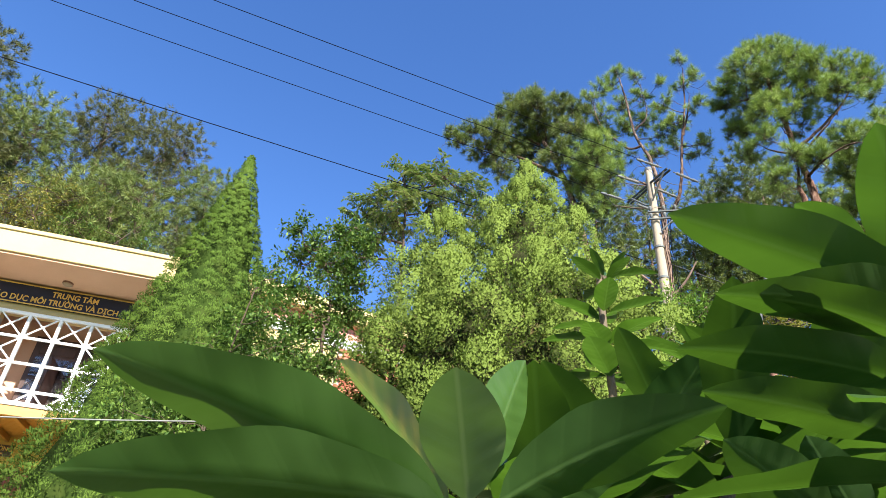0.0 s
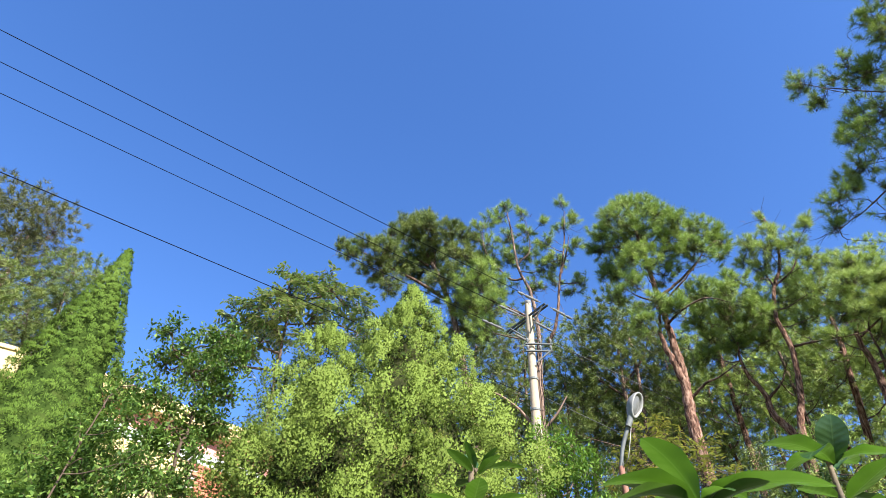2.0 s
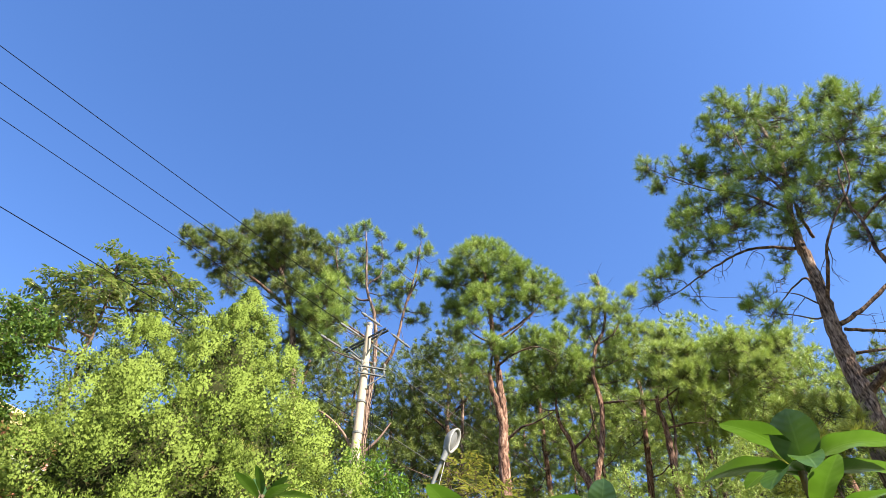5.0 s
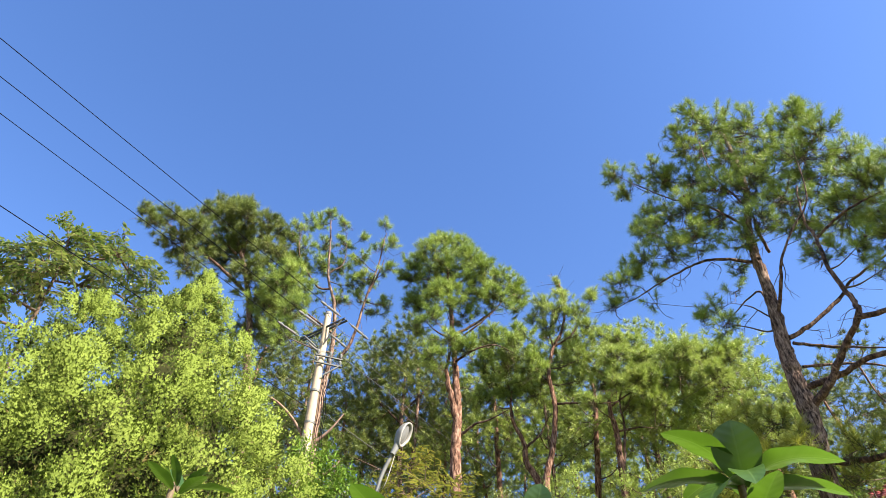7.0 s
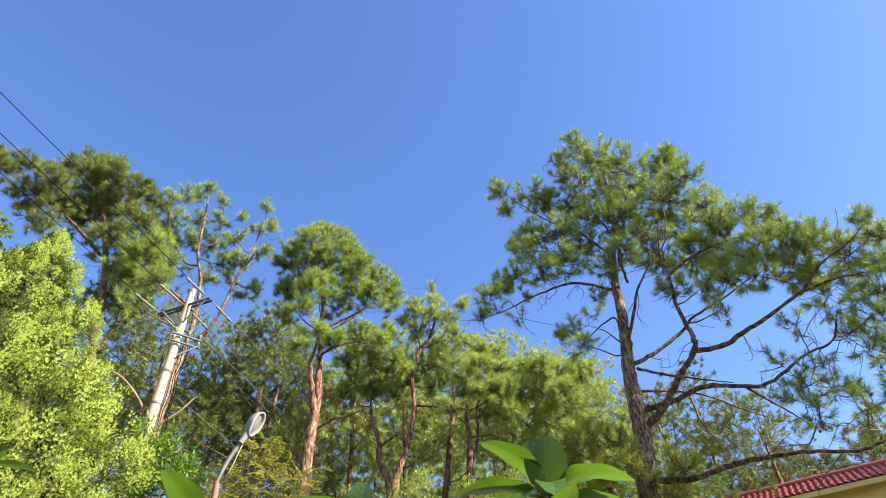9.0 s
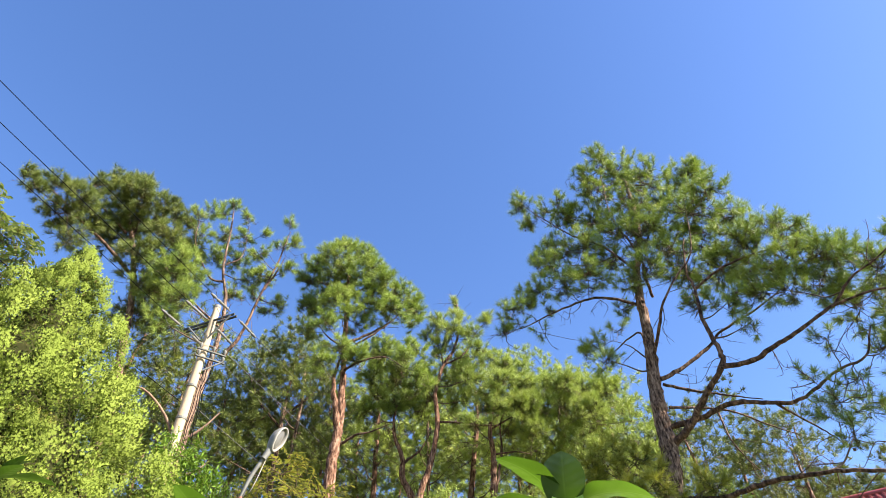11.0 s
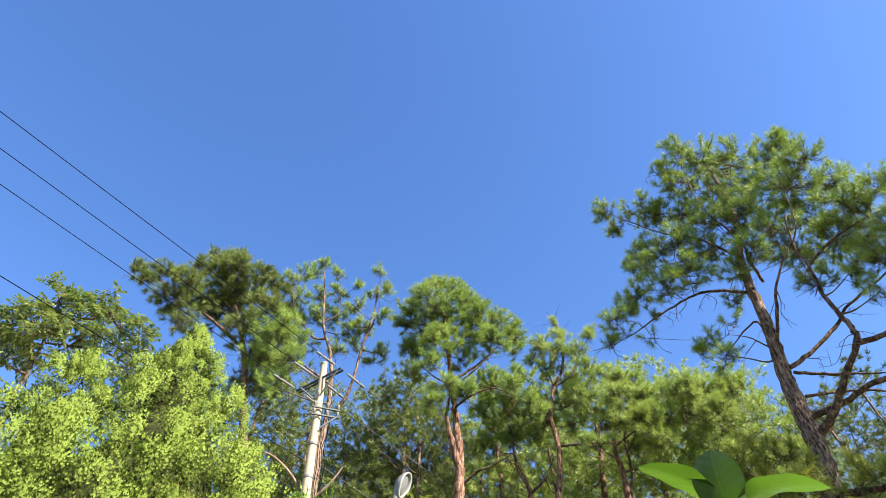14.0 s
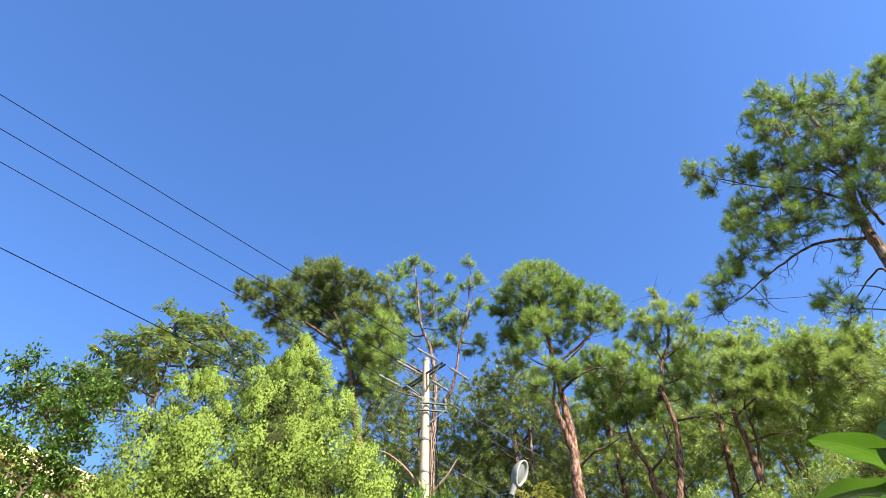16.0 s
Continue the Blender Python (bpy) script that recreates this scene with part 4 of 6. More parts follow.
def street_lamp():
    head = spot(9.5, 30.4, 7.6)
    foot = spot(7.3, 0, 7.6)
    q = thing("street_lamp", "off-white oval street lamp head on a curved steel arm", "street lamp", pose(foot[0], foot[1], 0))
    off = np.array((foot[0], foot[1], 0))
    mast_top = spot(6.8, 24.6, 7.6)
    t = Tubes()
    t.add(np.array([(foot[0], foot[1], 0), (foot[0], foot[1], 2.5), mast_top]) - off, [0.05, 0.042, 0.036], 12)
    t.make("mast", M_RUST, q, "rust-red steel mast")
    neck = spot(8.35, 28.3, 7.55)
    t = Tubes()
    t.add(smooth_line([mast_top - off, spot(7.3, 26.3, 7.58) - off, neck - off], 5), [0.026] * 11, 8)
    t.make("arm", M_STEEL, q, "galvanised arm")
    # head: hollow oval shell with a recessed lens, opening towards the ground on one side
    d = unit(head - neck)
    lens_n = unit(np.array((0.62, -0.62, -0.38)) - d * (np.array((0.62, -0.62, -0.38)) @ d))
    side = np.cross(lens_n, d)
    m = Matrix((( *(d[0:1]), side[0], lens_n[0], 0), (d[1], side[1], lens_n[1], 0), (d[2], side[2], lens_n[2], 0), (0, 0, 0, 1)))
    c = (head + neck) / 2 - off
    m = Matrix.Translation(c) @ m
    bm = bmesh.new()
    rows = []
    prof = [(-0.085, 0.18), (-0.08, 0.45), (-0.05, 0.78), (0.0, 0.97), (0.045, 1.0), (0.06, 0.97), (0.055, 0.84), (0.02, 0.80)]
    segs = 28
    for z, k in prof:
        ring = []
        for i in range(segs):
            a = 2 * math.pi * i / segs
            lx = 0.185 * math.cos(a) * (1.0 + (0.12 if math.cos(a) < 0 else 0))
            ring.append(bm.verts.new((lx * k, 0.10 * math.sin(a) * k * (1.0 if math.cos(a) > -0.3 else 0.85), z)))
        rows.append(ring)
    for a, b2 in zip(rows, rows[1:]):
        for i in range(segs):
            bm.faces.new((a[i], a[(i + 1) % segs], b2[(i + 1) % segs], b2[i]))
    bm.faces.new(rows[0][::-1])
    bmesh.ops.transform(bm, matrix=m, verts=bm.verts)
    part("housing", bm, M_LAMP, q, "off-white oval housing", smooth=True)
    bm = bmesh.new()
    bmesh.ops.create_uvsphere(bm, u_segments=24, v_segments=10, radius=1, matrix=m @ Matrix.Translation((0, 0, 0.015)) @ Matrix.Diagonal((0.15, 0.078, 0.03, 1)))
    part("lens", bm, M_LENS, q, "cloudy glass lens", smooth=True)
    bm = turned([(0.0, 0.035), (0.16, 0.045)], 12)
    mm = Matrix.Translation(neck - off) @ Vector(d).to_track_quat("Z", "Y").to_matrix().to_4x4() @ pose(0, 0, -0.12)
    bmesh.ops.transform(bm, matrix=mm, verts=bm.verts)
    part("socket", bm, M_STEEL, q)
    t = Tubes()
    t.add(smooth_line([mast_top - off + 0.03, spot(7.6, 25.4, 7.5) - off, neck - off + 0.02], 5), [0.006] * 11, 4)
    t.make("lead", M_LAMP, q)


street_lamp()


# ---- big arborvitae ----
def arborvitae():
    """Upswept fans of scale leaves in tufts, the tufts in plumes, the plumes in three lobes round one trunk."""
    rng = np.random.default_rng(11)
    r = 7.6
    foot = spot(-15.5, 0, r)
    off = np.array((foot[0], foot[1], 0.0))
    root = thing("arborvitae_tree", "broad bushy yellow-green arborvitae with twin tops", "conifer", pose(foot[0], foot[1], 0))
    t = Tubes()
    t.add([(0, 0, -0.1), (0.02, 0, 1.5), (0, 0.03, 4.0), (0, 0, 5.6)], [0.17, 0.14, 0.09, 0.03], 10)
    t.make("trunk", M_BARK, root)
    z0 = 0.6
    # bearing, top, widest radius, height of the waist, two shape powers, nearer or farther, plumes
    lobes = [(-13.6, 39.7, 2.00, 4.2, 1.25, 0.95, 0.0, 500), (-22.3, 36.0, 1.02, 4.3, 1.9, 0.75, 0.1, 200), (-17.5, 33.0, 1.60, 3.9, 1.6, 0.8, -0.30, 320)]
    info = [(spot(a, 0, r + dr)[:2], spot(a, e, r + dr)[2], rb, waist, p0, p1, n) for a, e, rb, waist, p0, p1, dr, n in lobes]

    def radius(z, lobe):
        c, ztop, rb, waist, p0, p1, n = lobe
        s = np.clip((z - z0) / (ztop - z0), 0, 1)
        w = (waist - z0) / (ztop - z0)
        lowp = 0.78 + 0.22 * np.sin(np.clip(s / w, 0, 1) * np.pi / 2)
        up = (1 - np.clip((s - w) / (1 - w), 0, 1) ** p0) ** p1
        return rb * np.where(s < w, lowp, up) * (z < ztop)

    # clumps over the lobes, set unevenly in and out
    P, O, Q = [], [], []
    for lobe in info:
        c, ztop, rb, waist, p0, p1, n = lobe
        zs = z0 + (ztop - z0) * rng.random(n * 8)
        zs = zs[rng.random(len(zs)) < (radius(zs, lobe) / rb * 0.85 + 0.15) * np.where(zs > 2.4, 1.0, 0.3)][:n]
        zs = np.sort(np.concatenate([zs, ztop - 0.28 - np.linspace(0, 0.7, 6)]))
        th = np.arange(len(zs)) * 2.399963 + rng.normal(size=len(zs)) * 0.25
        rr = np.maximum(radius(zs, lobe) * rng.uniform(0.70, 1.07, len(zs)) - 0.15, 0.03)
        p = np.stack([c[0] + rr * np.cos(th), c[1] + rr * np.sin(th), zs], 1)
        o = np.stack([np.cos(th), np.sin(th), 0.25 + 0.6 * (zs > waist)], 1)
        ok = np.cos(th - math.atan2(-c[1], -c[0])) > -0.45
        for other in info:
            if other is not lobe:
                ok &= np.hypot(p[:, 0] - other[0][0], p[:, 1] - other[0][1]) > radius(zs, other) - 0.35
        q = rng.uniform(0.19, 0.34, len(zs)) * np.clip(0.35 + 0.9 * rr / rb, 0.45, 1)
        P.append(p[ok]); O.append(o[ok]); Q.append(q[ok])
    P, O, Q = np.concatenate(P), unit(np.concatenate(O)), np.concatenate(Q)
    up = np.array((0, 0, 1.0))
    plume = unit(O * 0.6 + up * 0.9)

    def sprays(base, way, nrm, length, material, name, soft, wide):
        """Flat feathery sprays: a tapering axis with slim side shoots, shorter towards the tip."""
        m = len(base)
        way = unit(way)
        side = unit(np.cross(way, nrm))
        face = np.cross(side, way)
        vs = []
        for at, ang, size in ((0.0, 0.0, 1.0), (0.12, 0.62, 0.72), (0.12, -0.62, 0.72)):
            b0 = base + way * (length * at)[:, None]
            d = way * math.cos(ang) + side * math.sin(ang) + face * (rng.normal(size=(m, 1)) * 0.16)
            ln = (length * size * rng.uniform(0.8, 1.2, m))[:, None]
            sd = unit(np.cross(d, face)) * ln * (wide if ang else wide * 0.8)
            vs.append(np.stack([b0 + d * ln * 0.15 - sd, b0 + d * ln * 0.15 + sd, b0 + d * ln], 1))
        soft_leaves(name, np.stack(vs, 1).reshape(-1, 3, 3) - off, np.repeat(soft, 3, 0), material, root)

    # plumes on each clump, sprays on each plume
    kt, ks = 14, 36
    d = unit(rng.normal(size=(len(P), kt, 3)) + O[:, None] * 0.6 + up * 0.5)
    T = P[:, None] + d * Q[:, None, None] * rng.uniform(0.55, 0.92, (len(P), kt, 1)) * np.array((1, 1, 1.25))
    T, td, pl = T.reshape(-1, 3), d.reshape(-1, 3), np.repeat(plume, kt, 0)
    grow = unit(td * 0.55 + pl * 0.85)
    tr = np.repeat(Q, kt) * rng.uniform(0.24, 0.42, len(P) * kt)
    e = unit(rng.normal(size=(len(T), ks, 3)) + td[:, None] * 1.0)
    B = T[:, None] + e * (tr[:, None] * rng.uniform(0.55, 0.85, (len(T), ks)))[..., None] + grow[:, None] * (tr[:, None] * rng.uniform(-1.1, 0.9, (len(T), ks)))[..., None]
    way = unit(e * 0.40 + grow[:, None] * 0.95 + rng.normal(size=e.shape) * 0.20)
    nrm = unit(e + td[:, None] * 0.5 + rng.normal(size=e.shape) * 0.30)
    ln = np.repeat(0.019 + 0.15 * tr, ks) * rng.uniform(0.7, 1.25, len(T) * ks)
    soft = unit(e * 0.55 + td[:, None] * 1.1 + rng.normal(size=e.shape) * 0.14)
    sprays(B.reshape(-1, 3), way.reshape(-1, 3), nrm.reshape(-1, 3), ln, M_THUJA, "crown", soft.reshape(-1, 3), 0.26)
    # inner sprays behind the clumps, some brown, coloured dark for the shade there
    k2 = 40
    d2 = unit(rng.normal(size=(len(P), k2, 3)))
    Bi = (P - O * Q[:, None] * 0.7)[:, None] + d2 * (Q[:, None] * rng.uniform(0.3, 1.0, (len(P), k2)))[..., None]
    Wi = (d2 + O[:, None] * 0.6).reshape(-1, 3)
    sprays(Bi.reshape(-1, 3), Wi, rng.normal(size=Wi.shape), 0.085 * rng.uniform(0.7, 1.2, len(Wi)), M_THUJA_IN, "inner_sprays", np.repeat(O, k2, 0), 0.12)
    # solid core coloured near-black for the inner shade; it also blocks the sky
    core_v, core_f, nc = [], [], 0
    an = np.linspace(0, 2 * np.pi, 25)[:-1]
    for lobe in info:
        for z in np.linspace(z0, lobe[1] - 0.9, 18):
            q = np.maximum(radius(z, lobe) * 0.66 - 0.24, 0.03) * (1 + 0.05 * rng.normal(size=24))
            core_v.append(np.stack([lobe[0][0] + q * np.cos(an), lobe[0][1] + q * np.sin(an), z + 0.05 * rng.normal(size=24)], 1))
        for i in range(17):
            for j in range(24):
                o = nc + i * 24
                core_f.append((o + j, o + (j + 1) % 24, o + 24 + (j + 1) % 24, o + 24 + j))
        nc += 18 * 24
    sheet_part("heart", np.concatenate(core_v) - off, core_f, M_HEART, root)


arborvitae()


# ---- clipped cypress ----
def conifer_dense(name, label, category, r, trunk_az, lobes, seed, mat, inner, size, frond, fan, bump_r, n_bumps, per_bump, lean=0.35, crisp=0.5, deep=0.80, tall=1.2):
    """A dense conifer: lobes (az, top elevation, base radius, waist height, dr) of closely set sprays over an inside
    coloured dark for shade.
    """
    rng = np.random.default_rng(seed)
    foot = spot(trunk_az, 0, r)
    root = thing(name, label, category, pose(foot[0], foot[1], 0))
    off = np.array((foot[0], foot[1], 0.0))
    t = Tubes()
    t.add([(0, 0, -0.1), (0.02, 0, 1.5), (0, 0.03, 4.0), (0, 0, 6.0)], [0.17, 0.14, 0.09, 0.03], 10)
    t.make("trunk", M_BARK, root)
    B, Wy, Nm, core_v, core_f, nc = [], [], [], [], [], 0
    Bi, Wi, Ni, Sf = [], [], [], []
    for az, el, rb, waist, sharp, dr, share in lobes:
        c = spot(az, 0, r + dr)
        ztop = spot(az, el, r + dr)[2]
        z0 = 0.6

        def radius(z):
            s = np.clip((z - z0) / (ztop - z0), 0, 1)
            w = (waist - z0) / (ztop - z0)
            lowp = 0.75 + 0.25 * np.sin(np.clip(s / w, 0, 1) * np.pi / 2)
            up = (1 - np.clip((s - w) / (1 - w), 0, 1) ** sharp[0]) ** sharp[1]
            return rb * np.where(s < w, lowp, up)

        nb = int(n_bumps * share)
        zs = z0 + (ztop - z0) * rng.random(nb * 6) ** 0.8
        keep = rng.random(len(zs)) < (radius(zs) / rb) * 0.82 + 0.18
        zs = np.sort(np.concatenate([zs[keep][:nb], ztop - 0.1 - np.linspace(0, 0.5, 7)]))
        th = np.arange(len(zs)) * 2.399963 + rng.normal(size=len(zs)) * 0.15
        back = np.cos(th - math.atan2(-c[1], -c[0])) < -0.35
        zs, th = zs[~back], th[~back]
        rr = radius(zs) * rng.uniform(deep, 1.0, len(zs)) - 0.15 * bump_r
        out = np.stack([np.cos(th), np.sin(th), np.full(len(zs), lean)], 1)
        bc = np.stack([c[0] + rr * np.cos(th), c[1] + rr * np.sin(th), zs], 1)
        br = bump_r * rng.uniform(0.6, 1.35, len(zs)) * np.clip(radius(zs) / rb * 1.5, 0.5, 1)
        for p, o, q in zip(bc, out, br):
            k = int(per_bump * rng.uniform(0.7, 1.2))
            d = unit(rng.normal(size=(k, 3)) + unit(o) * 0.9 + np.array((0, 0, 0.35)))
            B.append(p + d * q * rng.uniform(0.7, 1.0, (k, 1)) * np.array((1, 1, tall)))
            Wy.append(unit(np.array((0, 0, 1.0)) - d * d[:, 2:]) * 0.6 + d * 0.6 + rng.normal(size=(k, 3)) * 0.35)
            Nm.append(unit(rng.normal(size=(k, 3))) * crisp + d * (1 - crisp))
            Sf.append(d * 0.6 + unit(o) * 1.0 + rng.normal(size=(k, 3)) * 0.2)
            # inner sprays, set in the gaps and coloured dark for shade
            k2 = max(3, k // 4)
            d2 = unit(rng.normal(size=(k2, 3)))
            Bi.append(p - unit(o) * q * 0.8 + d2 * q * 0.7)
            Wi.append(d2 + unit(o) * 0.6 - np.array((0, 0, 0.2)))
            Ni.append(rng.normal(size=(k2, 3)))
        # core in the same dark colour, standing for the shade inside
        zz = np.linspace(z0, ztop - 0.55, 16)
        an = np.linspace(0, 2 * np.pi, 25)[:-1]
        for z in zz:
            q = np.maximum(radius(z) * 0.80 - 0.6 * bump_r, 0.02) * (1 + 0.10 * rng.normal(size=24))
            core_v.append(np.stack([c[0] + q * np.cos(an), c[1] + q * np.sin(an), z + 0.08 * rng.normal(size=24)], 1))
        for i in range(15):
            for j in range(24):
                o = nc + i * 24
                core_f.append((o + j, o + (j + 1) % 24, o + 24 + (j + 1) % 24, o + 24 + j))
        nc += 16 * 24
    B, Wy, Nm, Sf = np.concatenate(B), unit(np.concatenate(Wy)), np.concatenate(Nm), np.concatenate(Sf)
    n = len(B)
    ln = frond * rng.uniform(0.6, 1.25, n)
    vs, fs, k = [], [], 0
    side = unit(np.cross(Wy, Nm))
    for sg, frac, start in ((0, 1.0, 0.0), (0.42, 0.88, 0.06), (-0.42, 0.88, 0.06), (0.95, 0.72, 0.0), (-0.95, 0.72, 0.0), (0.7, 0.45, 0.5), (-0.7, 0.45, 0.5))[: fan]:
        v, f = kites(rng, B + Wy * (ln * start)[:, None], Wy + side * sg, Nm, ln * frac, ln * 0.24 * size, 0.55, 0.05)
        vs.append(v)
        fs.append(f + k)
        k += len(v)
    v, f = np.concatenate(vs) - off, np.concatenate(fs)
    soft_leaves("crown", v[f], np.repeat(np.tile(unit(Sf), (fan, 1)), 2, 0), mat, root)
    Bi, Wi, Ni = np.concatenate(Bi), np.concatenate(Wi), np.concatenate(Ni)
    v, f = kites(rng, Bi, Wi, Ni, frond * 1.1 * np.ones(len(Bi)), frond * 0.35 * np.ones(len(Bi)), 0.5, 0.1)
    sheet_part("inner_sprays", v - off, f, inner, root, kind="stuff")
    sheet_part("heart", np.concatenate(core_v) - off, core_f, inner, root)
    return root


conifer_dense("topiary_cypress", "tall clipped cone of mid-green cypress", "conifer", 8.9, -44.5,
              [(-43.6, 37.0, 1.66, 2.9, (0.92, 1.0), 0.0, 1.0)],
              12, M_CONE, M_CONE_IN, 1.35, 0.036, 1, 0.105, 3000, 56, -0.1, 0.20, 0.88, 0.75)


# ---- pines ----
pine("tall spreading pine with crooked dark limbs and open needle clumps", 11.0,
     [(44.8, 12.0), (44.8, 22.4), (45.6, 26.7), (45.8, 30.0), (46.0, 32.5), (46.7, 35.9), (47.0, 39.2), (47.5, 41.7), (48.9, 44.4), (49.6, 47.3), (49.5, 49.9)],
     [(0.075, (46.0, 27.5, 0), (48.0, 28.8, -0.2), (50.2, 30.8, -0.4), (52.6, 32.8, -0.6), (52.8, 34.2, -0.6), (52.4, 36.6, -0.6), (52.8, 39.1, -0.5), (52.6, 40.7, -0.5), (53.6, 43.3, -0.4)),
       (0.055, (52.5, 32.6, -0.6), (55.2, 32.4, -0.8), (58.0, 33.0, -0.9), (60.4, 33.5, -1), (63.6, 34.2, -1), (66.6, 34.1, -1), (68.7, 33.7, -0.9)),
       (0.052, (46.7, 32.8, 0), (49.0, 33.3, 0.2), (52.1, 34.4, 0.4), (53.4, 35.2, 0.4), (56.8, 35.9, 0.5), (60.0, 36.7, 0.6)),
       (0.058, (46.2, 29.0, 0), (49.1, 29.2, -0.1), (52.1, 29.7, -0.2), (54.9, 29.1, -0.2), (57.0, 28.6, -0.2), (58.9, 29.0, -0.3), (61.1, 29.8, -0.3), (63.6, 30.1, -0.4), (65.1, 31.9, -0.4)),
       (0.036, (46.8, 32.4, 0), (49.2, 31.4, 0.3), (52.0, 30.4, 0.3), (54.7, 29.4, 0.2)),
       (0.030, (46.7, 30.5, 0), (49.6, 29.9, 0.4), (52.1, 29.0, 0.6), (54.6, 27.3, 0.8), (56.4, 26.2, 0.8)),
       (0.026, (55.6, 28.8, -0.2), (57.1, 27.2, 0.2), (58.4, 25.8, 0.4), (59.2, 24.6, 0.4)),
       (0.060, (45.2, 23.7, 0), (47.3, 23.3, -0.4), (49.3, 23.2, -0.7), (52.0, 23.6, -1), (54.8, 23.6, -1.2), (58.3, 23.2, -1.4), (61.5, 22.4, -1.5), (63.8, 22.6, -1.5), (66.3, 22.5, -1.4)),
       (0.020, (50.7, 29.3, 0.5), (51.0, 27.0, 0.4), (52.0, 25.0, 0.3), (52.7, 24.1, 0.2)),
       (0.036, (46.6, 39.2, 0), (44.5, 40.1, -0.2), (42.1, 40.6, -0.3), (39.3, 40.3, -0.4), (37.1, 39.9, -0.4), (34.6, 39.2, -0.4), (31.9, 38.7, -0.4)),
       (0.030, (46.2, 35.2, 0), (46.0, 36.9, 0.3), (43.6, 36.1, 0.4), (41.4, 34.9, 0.5)),
       (0.018, (46.1, 34.6, 0), (44.7, 36.0, -0.4), (43.0, 36.8, -0.5)),
       (0.032, (47.6, 41.9, 0), (45.1, 44.4, 0.1), (43.2, 45.5, 0.1), (41.5, 46.2, 0.1), (39.2, 47.6, 0.1), (37.1, 48.9, 0.1), (35.6, 49.9, 0.1)),
       (0.036, (48.4, 39.5, 0), (48.3, 41.4, -0.4), (48.5, 42.7, -0.5), (47.8, 44.7, -0.5), (46.9, 46.1, -0.5), (46.6, 48.2, -0.4), (46.9, 50.5, -0.3)),
       (0.040, (46.5, 34.4, 0), (48.2, 37.1, -0.4), (49.1, 38.6, -0.6), (51.2, 40.4, -0.6), (53.9, 42.2, -0.6), (55.3, 46.3, -0.5)),
       (0.034, (52.8, 39.1, -0.5), (56.0, 40.0, -0.6), (59.7, 40.1, -0.6), (62.7, 39.7, -0.6)),
       (0.030, (63.6, 34.2, -1), (65.8, 35.5, -1), (68.8, 36.1, -1), (70.9, 36.8, -1))],
     [(47.1, 51.8, 0.41), (48.8, 50.3, 0.61), (51.8, 48.8, 0.59), (56.0, 48.4, 0.50), (57.9, 48.0, 0.40), (57.8, 46.1, 0.50), (52.9, 46.7, 0.63), (49.1, 47.7, 0.65), (45.4, 49.7, 0.51), (44.4, 50.9, 0.31), (39.8, 48.9, 0.47), (36.1, 49.6, 0.33), (36.7, 47.9, 0.35), (41.0, 47.8, 0.43), (43.7, 47.2, 0.57), (55.5, 45.0, 0.62), (58.7, 43.6, 0.48), (49.9, 45.0, 0.61), (46.7, 45.4, 0.55), (39.5, 45.1, 0.52), (37.5, 44.1, 0.43), (42.2, 44.7, 0.61), (39.4, 42.2, 0.43), (36.7, 42.2, 0.34), (42.1, 42.2, 0.46), (45.1, 43.2, 0.46), (34.6, 41.4, 0.34), (33.1, 40.3, 0.35), (31.7, 38.8, 0.25), (37.0, 40.2, 0.23, 0.6), (35.7, 38.5, 0.20, 0.6), (51.6, 42.8, 0.59), (55.5, 42.7, 0.59), (58.8, 41.6, 0.52), (60.4, 41.8, 0.29), (62.2, 41.2, 0.41), (63.2, 39.9, 0.35), (64.4, 40.4, 0.20), (52.5, 40.5, 0.57), (56.0, 40.0, 0.57), (59.3, 39.4, 0.56), (61.7, 38.6, 0.49), (64.3, 38.1, 0.43), (65.7, 37.4, 0.46), (66.9, 38.0, 0.25), (67.8, 36.2, 0.29), (70.8, 37.0, 0.31), (71.1, 35.7, 0.24), (68.3, 35.4, 0.39), (69.2, 33.9, 0.33), (63.7, 36.3, 0.48), (61.0, 36.4, 0.48, 0.8), (65.3, 34.7, 0.40), (58.6, 37.1, 0.48, 0.8), (55.2, 37.3, 0.41, 0.7), (52.4, 37.5, 0.34, 0.7), (67.4, 33.4, 0.38, 0.7), (68.7, 32.3, 0.27), (64.8, 33.0, 0.38, 0.6), (67.1, 30.7, 0.43, 0.7), (64.9, 30.2, 0.42, 0.6), (66.3, 28.3, 0.36, 0.7), (55.9, 35.1, 0.33, 0.5), (46.9, 40.8, 0.36, 0.8), (45.1, 39.2, 0.30, 0.6), (48.7, 42.0, 0.39), (41.2, 36.6, 0.34, 0.7), (42.6, 35.1, 0.33, 0.7), (40.1, 35.9, 0.24, 0.7), (43.9, 37.4, 0.22, 0.4), (60.1, 27.3, 0.36, 0.7), (62.1, 26.7, 0.36, 0.8), (58.5, 27.4, 0.26, 0.5), (59.9, 25.2, 0.30, 0.6), (63.7, 24.9, 0.30, 0.6), (59.0, 29.9, 0.27, 0.35), (61.3, 28.7, 0.31, 0.4), (61.6, 31.9, 0.32, 0.4), (63.2, 23.4, 0.29, 0.7), (71.7, 32.8, 0.44), (69.7, 30.5, 0.45), (68.5, 27.4, 0.44, 0.8), (66.2, 24.9, 0.38, 0.7), (71.7, 34.7, 0.35), (70.6, 29.2, 0.44)],
     21, 0.20, M_PINE, M_BARK, 48, 0.165, 0.0072, 3.0, 0.7, 0.9, 150, cones=90)

